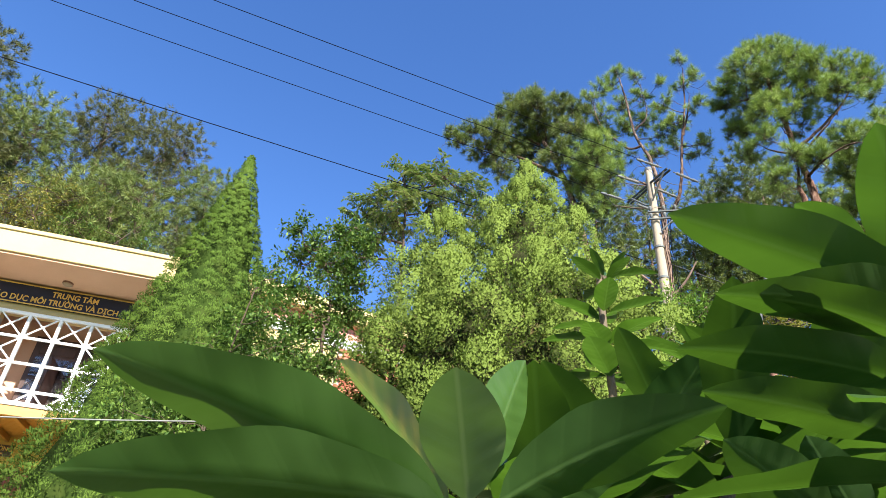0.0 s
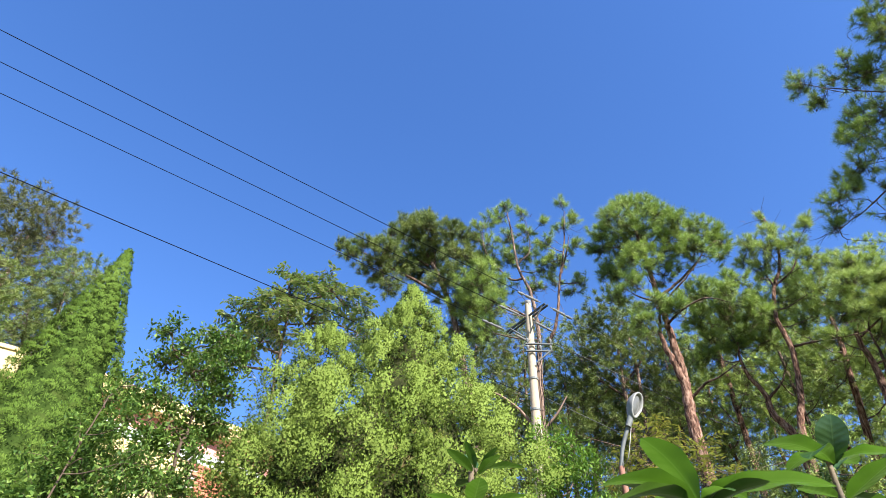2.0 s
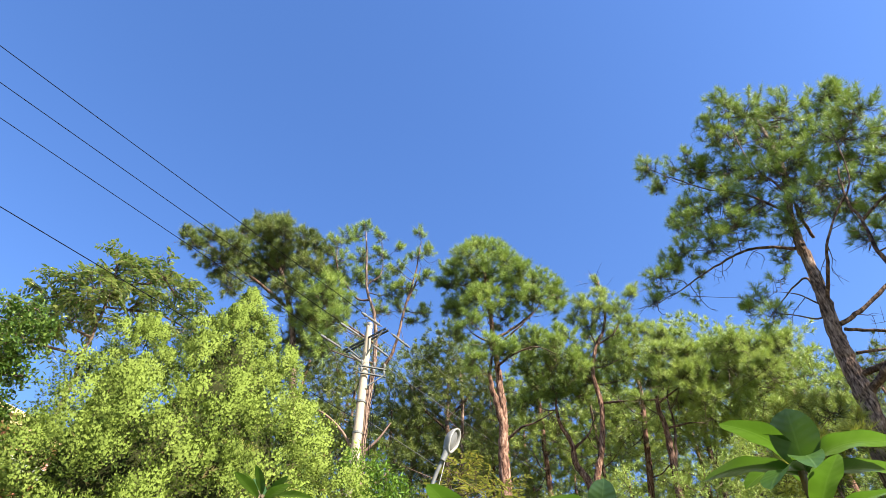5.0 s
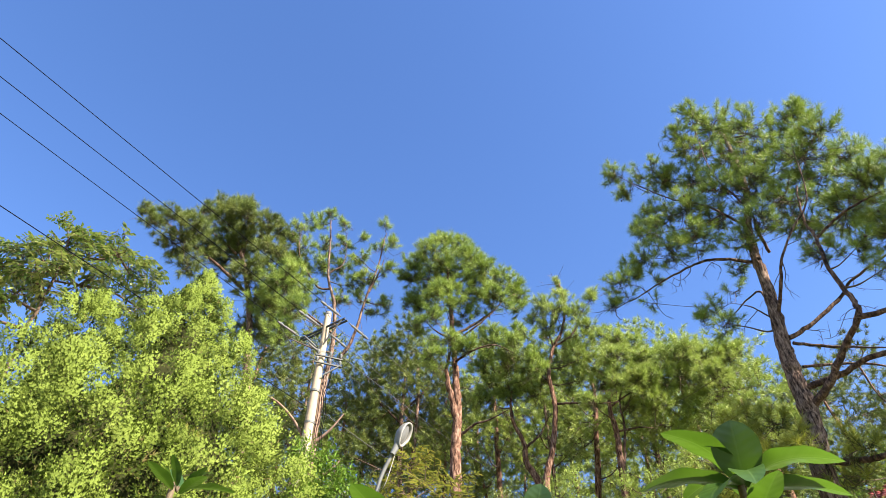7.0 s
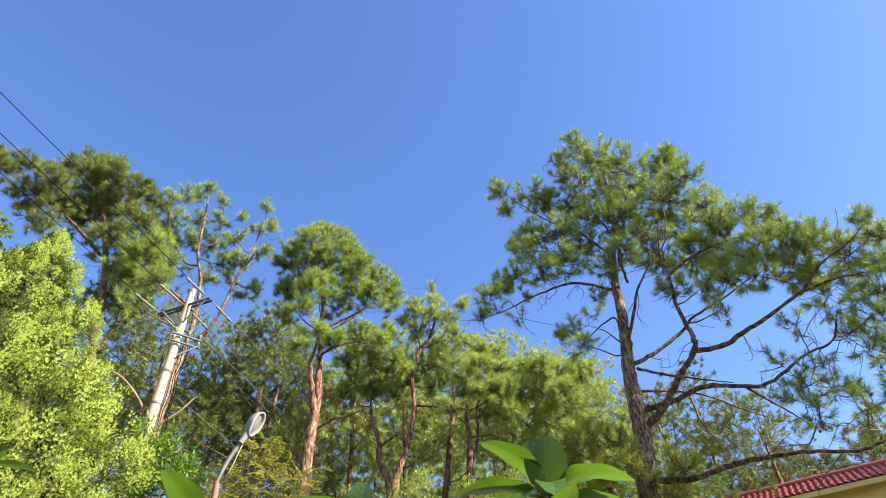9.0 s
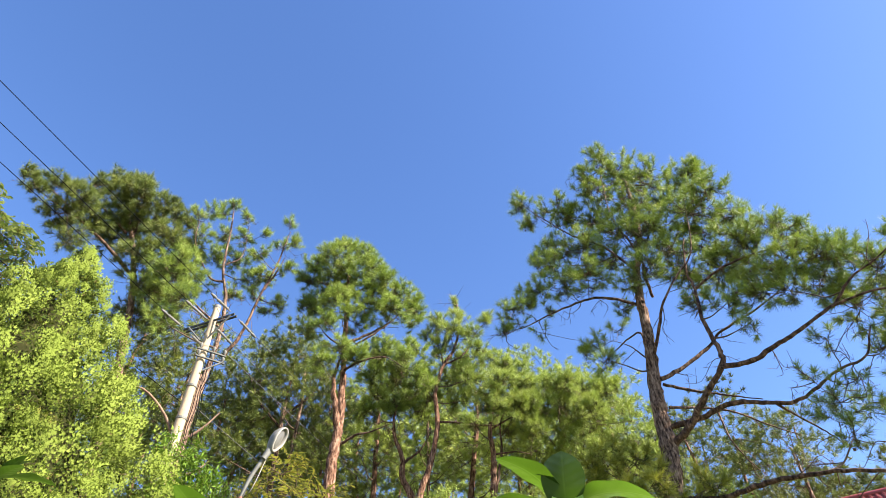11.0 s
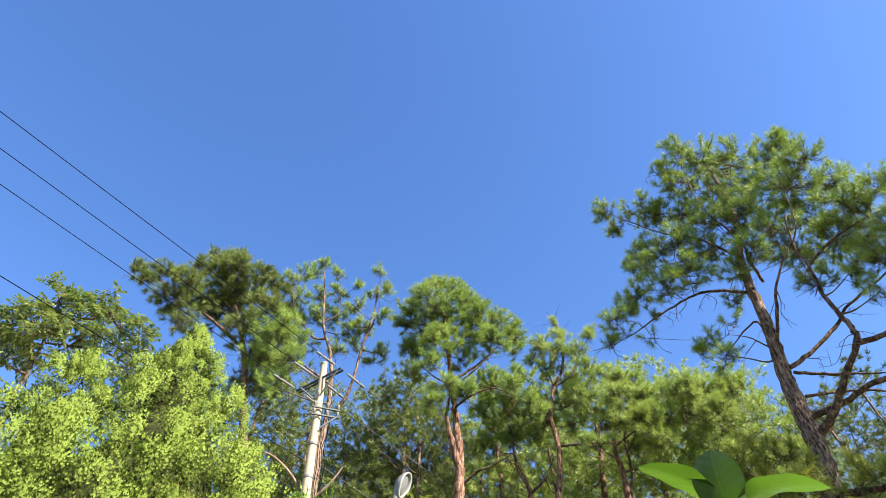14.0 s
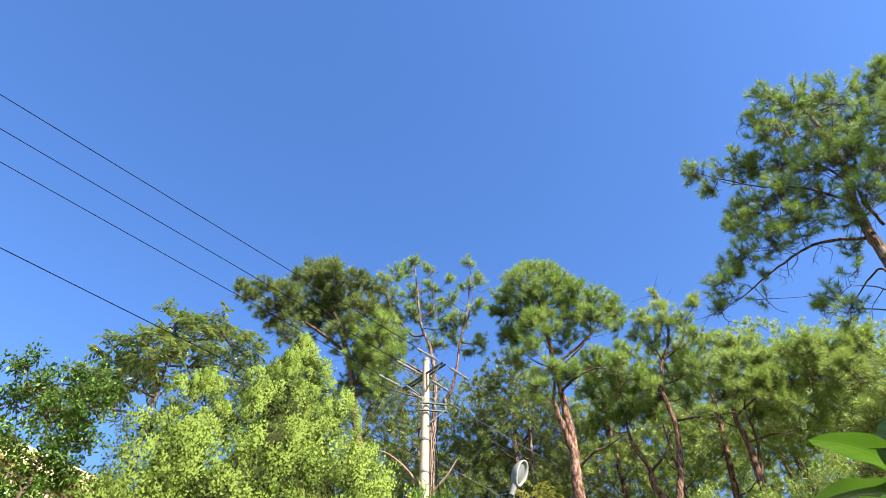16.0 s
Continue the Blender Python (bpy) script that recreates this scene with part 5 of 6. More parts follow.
pine("straight pine with a forked orange trunk and rounded crown", 15.0,
     [(14.1, 12.0), (14.1, 23.8), (14.0, 27.6), (14.2, 30.3), (14.2, 32.4), (14.0, 34.9), (13.7, 38.5), (13.3, 42.5), (12.9, 45.3)],
     [(0.110, (14.2, 29.7, 0), (13.6, 32.4, -0.2), (13.1, 34.0, -0.3), (13.2, 35.2, -0.3), (13.7, 36.7, -0.2)),
       (0.045, (14.5, 29.2, 0), (15.9, 30.1, -0.2), (17.5, 30.5, -0.4), (19.3, 31.2, -0.6)),
       (0.050, (14.0, 37.8, 0), (15.9, 38.5, 0), (18.0, 39.5, 0), (19.7, 40.6, 0), (21.1, 41.1, 0)),
       (0.045, (14.1, 36.8, 0), (14.9, 37.6, -0.5), (17.3, 39.0, -0.7), (18.9, 40.0, -0.8)),
       (0.040, (14.0, 37.2, 0), (12.0, 38.0, 0), (10.5, 39.0, 0)),
       (0.040, (13.9, 35.3, 0), (15.8, 36.3, -0.4), (18.2, 36.8, -0.6), (20.4, 36.0, -0.7)),
       (0.035, (13.4, 41.6, 0), (11.3, 42.4, 0), (9.6, 42.7, 0)),
       (0.035, (13.5, 41.6, 0), (15.6, 42.8, 0), (17.6, 43.1, 0))],
     [(12.6, 45.7, 0.45), (11.4, 44.9, 0.50), (14.5, 45.4, 0.51), (9.7, 43.9, 0.51), (8.9, 42.6, 0.43), (16.1, 44.1, 0.55), (13.4, 43.4, 0.69), (11.3, 42.4, 0.62), (17.6, 42.9, 0.54), (19.0, 42.3, 0.50), (20.7, 41.5, 0.46), (21.6, 40.7, 0.31), (15.7, 41.6, 0.63), (12.6, 40.8, 0.57), (10.2, 40.8, 0.49), (9.1, 40.2, 0.41), (18.5, 40.5, 0.52), (14.8, 39.5, 0.48, 0.7), (11.7, 39.0, 0.42, 0.6), (21.2, 39.8, 0.34, 0.6), (13.3, 36.9, 0.46), (15.2, 36.6, 0.39), (16.9, 37.4, 0.33, 0.6), (18.2, 36.9, 0.54), (20.4, 36.0, 0.54), (19.6, 34.6, 0.45), (17.2, 35.0, 0.42, 0.8), (21.3, 37.5, 0.37, 0.7), (22.1, 34.6, 0.45, 0.8), (11.8, 35.6, 0.42, 0.7), (9.7, 38.3, 0.40, 0.6)],
     22, 0.19, M_PINE, M_BARK_RED, 46, 0.20, 0.0080, 3.6, 0.8, 0.8, 40)

pine("thin crooked pine with sparse tufts behind the pole", 15.5,
     [(0.8, 12.0), (0.5, 25.8), (0.4, 29.5), (0.6, 33.8), (0.7, 36.5), (0.2, 39.6), (-1.0, 41.8), (-1.5, 44.6), (-2.0, 46.8)],
     [(0.060, (1.7, 35.1, 0), (2.8, 37.0, -0.2), (3.6, 40.3, -0.3), (4.6, 43.4, -0.3), (5.2, 46.4, -0.2)),
       (0.040, (3.9, 41.1, -0.3), (4.9, 43.0, -0.4), (5.3, 44.1, -0.4)),
       (0.040, (-0.5, 40.9, 0), (-2.2, 41.0, 0), (-4.8, 43.3, 0), (-5.3, 45.5, 0)),
       (0.030, (-0.9, 42.3, 0), (0.5, 43.4, 0), (0.3, 46.0, 0)),
       (0.040, (1.0, 36.9, 0), (-2.6, 38.5, 0), (-5.7, 39.6, 0))],
     [(-2.3, 47.4, 0.32), (-3.0, 46.3, 0.35), (-0.1, 46.6, 0.28), (2.1, 45.6, 0.25), (-4.6, 46.0, 0.33), (-5.6, 45.5, 0.27), (-2.0, 44.6, 0.38), (0.2, 45.0, 0.33), (-4.5, 44.1, 0.38, 0.8), (5.0, 47.0, 0.24), (6.1, 45.6, 0.27), (4.6, 45.0, 0.27), (5.7, 43.2, 0.32), (2.4, 43.9, 0.38), (0.1, 43.1, 0.49), (-2.1, 42.6, 0.44), (3.4, 42.2, 0.42), (1.6, 41.5, 0.44), (6.1, 40.1, 0.30), (0.6, 40.0, 0.36), (-5.8, 40.4, 0.72), (-6.7, 38.5, 0.70), (-4.8, 41.6, 0.55), (-4.2, 38.6, 0.59), (-5.0, 36.5, 0.51, 0.8), (-3.3, 40.2, 0.46), (4.8, 39.5, 0.35, 0.7), (3.0, 40.2, 0.32, 0.7)],
     23, 0.11, M_PINE, M_BARK, 42, 0.195, 0.0080, 2.6, 0.6, 0.85, 50)

pine("dark dense pine rising behind the arborvitae", 17.0,
     [(-6.0, 12.0), (-6.0, 26.7), (-7.6, 34.1), (-8.7, 37.9), (-10.5, 41.2), (-12.4, 43.4), (-13.6, 44.8)],
     [(0.070, (-9.2, 38.9, 0), (-12.5, 40.4, 0), (-16.2, 41.5, 0), (-19.8, 42.5, 0), (-22.2, 42.8, 0)),
       (0.060, (-8.7, 37.9, 0), (-7.5, 41.1, 0), (-6.6, 43.7, 0)),
       (0.050, (-10.9, 41.7, 0), (-11.3, 44.1, 0), (-12.1, 45.8, 0)),
       (0.050, (-11.7, 42.0, 0), (-14.7, 43.0, 0), (-16.7, 43.9, 0))],
     [(-22.5, 42.7, 0.28), (-21.0, 42.2, 0.42), (-19.4, 43.0, 0.49), (-17.3, 42.9, 0.55), (-16.6, 44.5, 0.42), (-14.8, 45.2, 0.59), (-13.2, 45.7, 0.49), (-12.0, 46.4, 0.28), (-11.9, 45.2, 0.59), (-9.5, 45.4, 0.43), (-7.9, 44.7, 0.48), (-6.4, 44.4, 0.38), (-13.5, 43.7, 0.83), (-15.6, 41.8, 0.70), (-18.0, 41.3, 0.60), (-10.6, 43.1, 0.82), (-7.8, 42.5, 0.71), (-12.2, 41.4, 0.80), (-16.3, 40.1, 0.49), (-9.3, 40.3, 0.78), (-6.0, 40.2, 0.68), (-4.9, 42.3, 0.57), (-5.0, 38.3, 0.57), (-6.9, 38.1, 0.66), (-7.7, 36.1, 0.65, 0.8), (-4.9, 35.9, 0.55, 0.8)],
     24, 0.17, M_PINE_DARK, M_BARK, 42, 0.21, 0.0095, 3.2, 1.0, 0.8, 60)

pine("slender pine with an open feathery crown", 16.0,
     [(22.2, 12.0), (22.2, 24.0), (23.3, 27.9), (24.0, 31.1), (23.8, 33.9), (24.6, 36.1), (25.8, 37.5), (26.5, 39.6), (26.3, 41.5)],
     [(0.040, (24.2, 31.4, 0), (26.2, 31.3, -0.3), (28.8, 31.0, -0.5), (30.1, 31.0, -0.5)),
       (0.035, (24.7, 36.2, 0), (26.9, 37.1, 0), (28.2, 38.8, 0), (29.5, 39.7, 0)),
       (0.030, (24.7, 36.2, 0), (24.1, 37.9, 0), (23.7, 39.6, 0)),
       (0.030, (23.9, 33.2, 0), (22.9, 34.0, 0), (22.0, 35.2, 0))],
     [(26.1, 41.4, 0.21), (26.4, 40.3, 0.31), (24.1, 39.9, 0.37), (25.4, 39.0, 0.43), (27.6, 38.7, 0.36), (29.3, 39.7, 0.24), (29.8, 40.1, 0.18), (28.2, 37.4, 0.42, 0.8), (24.4, 37.5, 0.48, 0.8), (26.2, 36.5, 0.49, 0.8), (23.1, 38.6, 0.32, 0.8), (24.7, 35.1, 0.52), (27.4, 35.0, 0.51), (23.1, 33.6, 0.42), (26.1, 33.1, 0.50, 0.9), (29.0, 36.4, 0.35, 0.7), (22.3, 35.7, 0.38, 0.8), (30.2, 32.6, 0.40, 0.7)],
     25, 0.11, M_PINE_PALE, M_BARK_RED, 42, 0.19, 0.0080, 3.2, 0.7, 0.85, 50)

pine("crooked reddish pine leaning among its neighbours", 17.0,
     [(21.8, 12.0), (21.8, 24.0), (20.7, 26.8), (20.6, 28.4), (19.8, 30.0), (19.6, 31.3), (19.8, 32.7)],
     [(0.050, (20.7, 28.0, 0), (22.2, 29.0, 0), (23.2, 30.4, 0))],
     [(19.5, 32.7, 0.53), (17.9, 33.1, 0.46), (21.1, 33.2, 0.50), (19.0, 34.6, 0.47, 0.8), (22.1, 32.3, 0.42, 0.8), (16.9, 32.1, 0.46, 0.8)],
     26, 0.13, M_PINE, M_BARK_RED, 42, 0.20, 0.0085, 3.4, 0.8, 0.8, 40)

pine("pale-crowned pine with a straight ruddy stem", 16.5,
     [(29.1, 12.0), (29.1, 23.8), (29.4, 28.3), (29.2, 30.7), (30.0, 33.1), (30.7, 34.9)],
     [(0.050, (29.4, 25.6, 0), (30.2, 28.8, 0.2), (30.3, 31.1, 0.2), (31.4, 33.0, 0.2)),
       (0.035, (29.3, 28.6, 0), (31.5, 28.7, 0), (33.1, 28.4, 0)),
       (0.035, (29.4, 30.7, 0), (31.9, 31.7, 0), (34.0, 32.3, 0))],
     [(30.0, 36.6, 0.23), (31.1, 35.8, 0.43), (32.2, 34.9, 0.49), (30.3, 34.0, 0.59), (33.3, 33.8, 0.49), (29.0, 32.6, 0.52), (31.9, 32.0, 0.58), (34.3, 32.2, 0.48), (30.6, 30.5, 0.50, 0.8), (33.4, 30.0, 0.50, 0.8), (27.8, 31.2, 0.42, 0.7), (35.6, 33.6, 0.45), (37.1, 33.7, 0.42), (38.8, 33.2, 0.49), (40.7, 32.7, 0.48), (42.1, 32.8, 0.31), (37.1, 32.0, 0.51, 0.8), (39.2, 31.3, 0.51, 0.7)],
     27, 0.13, M_PINE_PALE, M_BARK_RED, 42, 0.20, 0.0085, 3.4, 0.9, 0.8, 50)

pine("dark pine standing deep in the grove", 20.0,
     [(8.8, 12), (8.8, 24), (8.6, 30), (8.8, 36)], [(0.05, (8.6, 31, 0), (11, 33, 0), (12, 35, 0)), (0.05, (8.6, 30, 0), (6, 32, 0), (4.5, 34, 0))],
     [(8.8, 37.4, 0.9), (6.8, 36.0, 0.9), (10.8, 35.8, 0.8), (8.2, 34.4, 1.0, 0.8), (5.4, 33.6, 0.9, 0.8), (10.4, 32.6, 0.9, 0.8), (7.2, 31.4, 0.9, 0.8), (4.8, 30.2, 0.8, 0.7), (9.8, 29.6, 0.9, 0.8), (6.8, 28.0, 0.9, 0.8), (4.2, 27.2, 0.8), (10.8, 27.0, 0.9)],
     28, 0.17, M_PINE_DARK, M_BARK, 34, 0.21, 0.0135, 1.2, 1.2, 0.8, 40)


def grove():
    """The rest of the wood, tree by tree, behind and between the ones above."""
    rng = random.Random(77)
    # bearing, crown top, level distance, half width in degrees, crown foot
    rows = [(3.0, 33.5, 22, 4.0, 23), (16.5, 33.0, 23, 4.5, 22), (12.5, 29.5, 25, 4.0, 20), (25.0, 32.0, 24, 4.5, 21), (31.5, 31.5, 23, 4.0, 20), (36.5, 33.0, 19, 3.8, 21), (35.0, 29.0, 25, 4.5, 18),
            (41.0, 31.0, 22, 4.5, 19), (47.0, 29.5, 20, 4.5, 18), (51.0, 28.8, 23, 4.0, 18), (55.0, 27.0, 21, 3.6, 17), (61.5, 22.5, 26, 5.0, 15), (67.0, 22.0, 26, 4.5, 15), (73.0, 22, 26, 5, 15), (20.5, 28.5, 26, 4.5, 19), (-2.5, 33.5, 21, 4.0, 20), (-6.0, 36.5, 20, 3.8, 24), (10.0, 36.5, 20, 3.2, 27), (18.0, 37.0, 20, 3.4, 27), (23.0, 36.0, 21, 3.4, 27), (27.5, 36.5, 20, 3.4, 27), (32.5, 36.2, 20, 3.4, 27), (36.5, 35.0, 19, 3.2, 27), (41.0, 33.0, 18.5, 3.4, 26), (28, 28, 27, 5, 18), (44, 27, 27, 5, 17), (-1.0, 37.0, 21, 3.2, 27), (5.5, 36.0, 22, 3.0, 26), (13.0, 34.0, 22, 3.2, 25)]
    for k, (az, el, r, hw, foot) in enumerate(rows):
        blobs = []
        n = 18
        for i in range(n):
            f = i / (n - 1)
            e = el - (el - foot) * f
            w = hw * (0.35 + 0.65 * min(1, 2.2 * f)) * rng.uniform(0.5, 1.0)
            blobs.append((az + w * (1 if i % 2 else -1) * rng.uniform(0.1, 1.0), e, rng.uniform(0.8, 1.2) * r / 22, 0.75))
        lean = rng.uniform(-1.2, 1.2)
        # needle colour by bearing carries the light: paler where sunlit, darker where shaded
        kind = M_PINE_DARK if az < 15 or az > 45 else M_PINE_PALE if el > 31 else rng.choice((M_PINE, M_PINE_PALE))
        pine(("pine with a leaning reddish trunk in the grove", "tall pine among others in the grove", "pine with an olive crown in the wood")[k % 3], r,
             [(az + lean * 0.3, 12), (az + lean, 20), (az - lean * 0.4, (el + foot) / 2), (az, el - 1.5)], [], blobs, 100 + k, rng.uniform(0.11, 0.19), kind, rng.choice((M_BARK, M_BARK_RED)), 22, 0.205, 0.0155, 0.78, 1.6, 0.8, 20)
    # depth of the wood closing the gaps between trunks, shade painted into the needles
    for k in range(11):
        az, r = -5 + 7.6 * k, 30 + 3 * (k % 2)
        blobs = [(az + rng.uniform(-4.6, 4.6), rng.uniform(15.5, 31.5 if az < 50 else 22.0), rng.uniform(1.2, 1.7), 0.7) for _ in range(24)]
        pine("shadowy pine deep in the wood", r, [(az, 8), (az + 0.5, 16), (az - 0.3, 22), (az, 27)], [], blobs, 160 + k, 0.18, M_PINE_SHADE, M_BARK, 11, 0.32, 0.042, 0.46, 1.5, 0.8, 6)
    # hillside behind the office
    hill = [(-46.5, 34.0, 21, 4.0, 24), (-51.5, 37.0, 23, 4.5, 24), (-57.0, 36.8, 22, 4.5, 24), (-62.5, 34.0, 21, 4.5, 23), (-69.0, 37.0, 20, 4.5, 22), (-75.0, 38.5, 19, 5, 22), (-54.0, 31.5, 19, 5.0, 23), (-65.0, 30.5, 18.5, 5.5, 22)]
    for k, (az, el, r, hw, foot) in enumerate(hill):
        blobs = []
        n = 26
        for i in range(n):
            f = i / (n - 1)
            e = el - (el - foot) * f
            w = hw * (0.30 + 0.70 * min(1, 2.5 * f)) * rng.uniform(0.5, 1.0)
            blobs.append((az + w * (1 if i % 2 else -1) * rng.uniform(0.0, 1.0), e, rng.uniform(0.85, 1.3) * r / 22, 1.0))
        pine("dense dark pine on the slope behind the office", r, [(az + 0.5, 12), (az, 22), (az + 0.4, (el + foot) / 2), (az, el - 1.5)], [], blobs, 200 + k, 0.2, M_PINE_BROWN if k % 3 else M_PINE_DARK, M_BARK, 17, 0.20, 0.0160, 0.95, 1.8, 0.8, 30, "pines on the slope")


grove()


# ---- leafy trees and bushes ----
broadleaf("leafy_tree", "tall tree with drooping pale compound leaves", "tree", 12.0, [(-26, 12), (-26.2, 26), (-26.5, 34)],
          [(-27.2, 38.2, 0.42), (-25.0, 37.6, 0.5), (-22.8, 38.8, 0.45), (-21.0, 37.8, 0.4), (-29.5, 36.0, 0.42), (-30.6, 34.6, 0.4), (-27.6, 35.8, 0.5), (-24.5, 35.5, 0.55), (-31.2, 32.6, 0.5), (-28.6, 33.2, 0.6), (-19.4, 37.5, 0.35), (-33.0, 31.0, 0.5), (-19.0, 35.5, 0.5)],
          31, M_LEAF_PALE, 0.08, 0.14, 0.05, 78, 12, 0.5, 0.55, M_TWIG, 6)
broadleaf("leafy_tree", "young broad-leaved tree with a slim forked trunk", "tree", 9.3, [(-32.8, 12), (-33.0, 22), (-32.8, 26.0), (-33.8, 29.5)],
          [(-37.0, 32.0, 0.26), (-35.4, 31.2, 0.34), (-33.0, 31.8, 0.34), (-31.2, 33.0, 0.30), (-30.4, 31.2, 0.34), (-36.4, 29.4, 0.38), (-33.8, 29.6, 0.42), (-31.4, 29.2, 0.40), (-35.2, 27.4, 0.34), (-32.4, 27.4, 0.34), (-37.4, 26.8, 0.30), (-30.0, 28.4, 0.3), (-36.8, 24.4, 0.34), (-34.4, 25.0, 0.34), (-38.4, 23.0, 0.38), (-35.4, 22.4, 0.38), (-32.0, 24.2, 0.28), (-37.0, 20.4, 0.40), (-33.6, 20.8, 0.3), (-34.8, 18.0, 0.4), (-30.8, 26.2, 0.3), (-33.0, 23.1, 0.3), (-31.4, 21.5, 0.28), (-32.6, 20.9, 0.32), (-31.7, 25.4, 0.26), (-34.5, 23.6, 0.3), (-33.4, 25.0, 0.3), (-33.8, 21.4, 0.34), (-30.4, 26.1, 0.2), (-31.5, 23.6, 0.16)],
          32, M_LEAF, 0.04, 0.078, 0.038, 82, 16, 0.35, 0.35)
broadleaf("leafy_tree", "bushy tree of glossy leaves growing against the cypress", "tree", 7.4, [(-41.0, 6), (-41.2, 16), (-40.6, 22.0), (-40.0, 26)],
          [(-38.4, 28.4, 0.24), (-38.2, 27.0, 0.30), (-39.8, 25.6, 0.26), (-38.0, 24.2, 0.36), (-41.0, 23.2, 0.34), (-37.2, 21.6, 0.36), (-42.6, 20.8, 0.34), (-39.8, 20.4, 0.40), (-42.0, 17.6, 0.40), (-38.2, 17.8, 0.42), (-45.0, 16.8, 0.34), (-44.0, 14.2, 0.42), (-40.6, 14.2, 0.45), (-36.0, 17.4, 0.36), (-35.2, 20.8, 0.24), (-47.5, 14.6, 0.32), (-37.0, 14.0, 0.45), (-34.0, 15.0, 0.4)],
          33, M_LEAF, 0.018, 0.066, 0.033, 62, 15, 0.3, 0.25, M_TWIG)
broadleaf("bamboo_bush", "bright green feathery bush beside the arborvitae", "bush", 8.2, [(1.5, 8), (1.6, 18), (1.8, 23)],
          [(-0.4, 26.6, 0.26), (1.2, 26.9, 0.30), (2.8, 26.2, 0.30), (-0.6, 24.2, 0.34), (1.6, 24.6, 0.36), (3.8, 24.2, 0.34), (0.4, 22.2, 0.4), (2.8, 21.8, 0.42), (4.8, 22.0, 0.34), (-0.4, 19.5, 0.4), (2.0, 19.0, 0.45), (4.6, 19.2, 0.4), (1.0, 16.0, 0.5), (4.0, 16.0, 0.5)],
          34, M_BRIGHT, 0.03, 0.085, 0.020, 95, 18, 0.35, 0.1, M_TWIG, 0, "", 0.8)
broadleaf("sumac_bush", "yellow-green bush with feathery compound leaves", "bush", 10.5, [(10.0, 10), (10.0, 20), (10.0, 24)],
          [(9.2, 26.6, 0.30), (11.2, 26.8, 0.34), (8.0, 24.8, 0.38), (10.4, 25.0, 0.42), (12.6, 25.2, 0.38), (7.4, 22.4, 0.45), (10.0, 22.4, 0.5), (12.8, 22.6, 0.45), (15.0, 23.4, 0.35)],
          35, M_YELLOWLEAF, 0.03, 0.13, 0.04, 40, 11, 0.45, 0.25, M_TWIG, 6)
for k, (az, el, r, mat) in enumerate(((-2, 15, 10.5, M_LEAF), (4, 17, 11, M_BRIGHT), (9, 17.5, 12, M_LEAF), (15, 19, 12.5, M_LEAF_PALE), (21, 19.5, 13, M_LEAF_PALE), (27, 20, 12.5, M_LEAF_PALE), (34, 20, 13, M_PINE_PALE))):
    rg = random.Random(400 + k)
    broadleaf("undergrowth_bush", ("dense green hedge bush under the pines", "lush bush filling the foot of the wood")[k % 2], "bush", r, [(az, 3), (az, 8), (az, el - 3)],
              [(az + rg.uniform(-4.2, 4.2), el - 0.75 * i + rg.uniform(-0.5, 0.5), 0.62) for i in range(20)], 410 + k, mat, 0.04, 0.12, 0.07, 30, 9, 0.8, 0.2)
# slim leaves, mostly in pine colours: bushes standing in for pine foliage
for k, (az, el, r, mat) in enumerate(((18, 24.5, 14, M_PINE_DARK), (25, 25.0, 15, M_PINE_PALE), (32, 25.5, 15, M_PINE_PALE), (38, 25.5, 14.5, M_PINE_PALE), (47.5, 23.5, 14, M_LEAF), (5.5, 25, 14, M_PINE_DARK))):
    rg = random.Random(300 + k)
    broadleaf("undergrowth_bush", ("slim-leaved bush standing in for pine foliage between the trunks", "pale slim-leaved bush standing in for foliage among the pines", "slim-leaved bush standing in for pines at the edge of the wood")[k % 3], "bush", r, [(az, 10), (az, 18), (az, el - 2)],
              [(az + rg.uniform(-3.2, 3.2), el - 0.55 * i + rg.uniform(-0.5, 0.5), 0.55) for i in range(12)], 310 + k, mat, 0.03, 0.10, 0.020, 56, 9, 0.7, 0.2)
for k, (az, el) in enumerate(((-60, 27.8), (-54, 26.8), (-66, 27.5))):
    rg = random.Random(330 + k)
    broadleaf("slope_bush", "bright green bush on the slope behind the office roof", "bush", 17.0, [(az, 12), (az, 20), (az, el - 2)],
              [(az + rg.uniform(-3.5, 3.5), el + 1.8 - 0.5 * i, 0.75) for i in range(10)], 340 + k, M_YELLOWLEAF if k == 0 else M_LEAF, 0.05, 0.10, 0.028, 40, 9, 0.7, 0.2)
pine("young bright pine in front of the grove", 10.5, [(41.2, 10), (41.0, 20), (40.8, 26)], [],
     [(40.8, 28.0, 0.30), (39.2, 27.0, 0.34), (42.4, 26.8, 0.34), (38.0, 25.4, 0.4), (40.6, 25.4, 0.45), (43.4, 25.0, 0.4), (37.6, 23.2, 0.45), (41.2, 23.0, 0.5), (47.6, 24.0, 0.35), (46.8, 22.4, 0.4)],
     51, 0.06, foliage("fresh yellow-green needles", [(0.2, (0.10, 0.13, 0.02)), (0.5, (0.20, 0.23, 0.035)), (0.85, (0.32, 0.32, 0.06))], 0.3, (0.36, 0.38, 0.05), 0.45, 0.8), M_BARK, 44, 0.19, 0.0085, 1.8, 0.4)


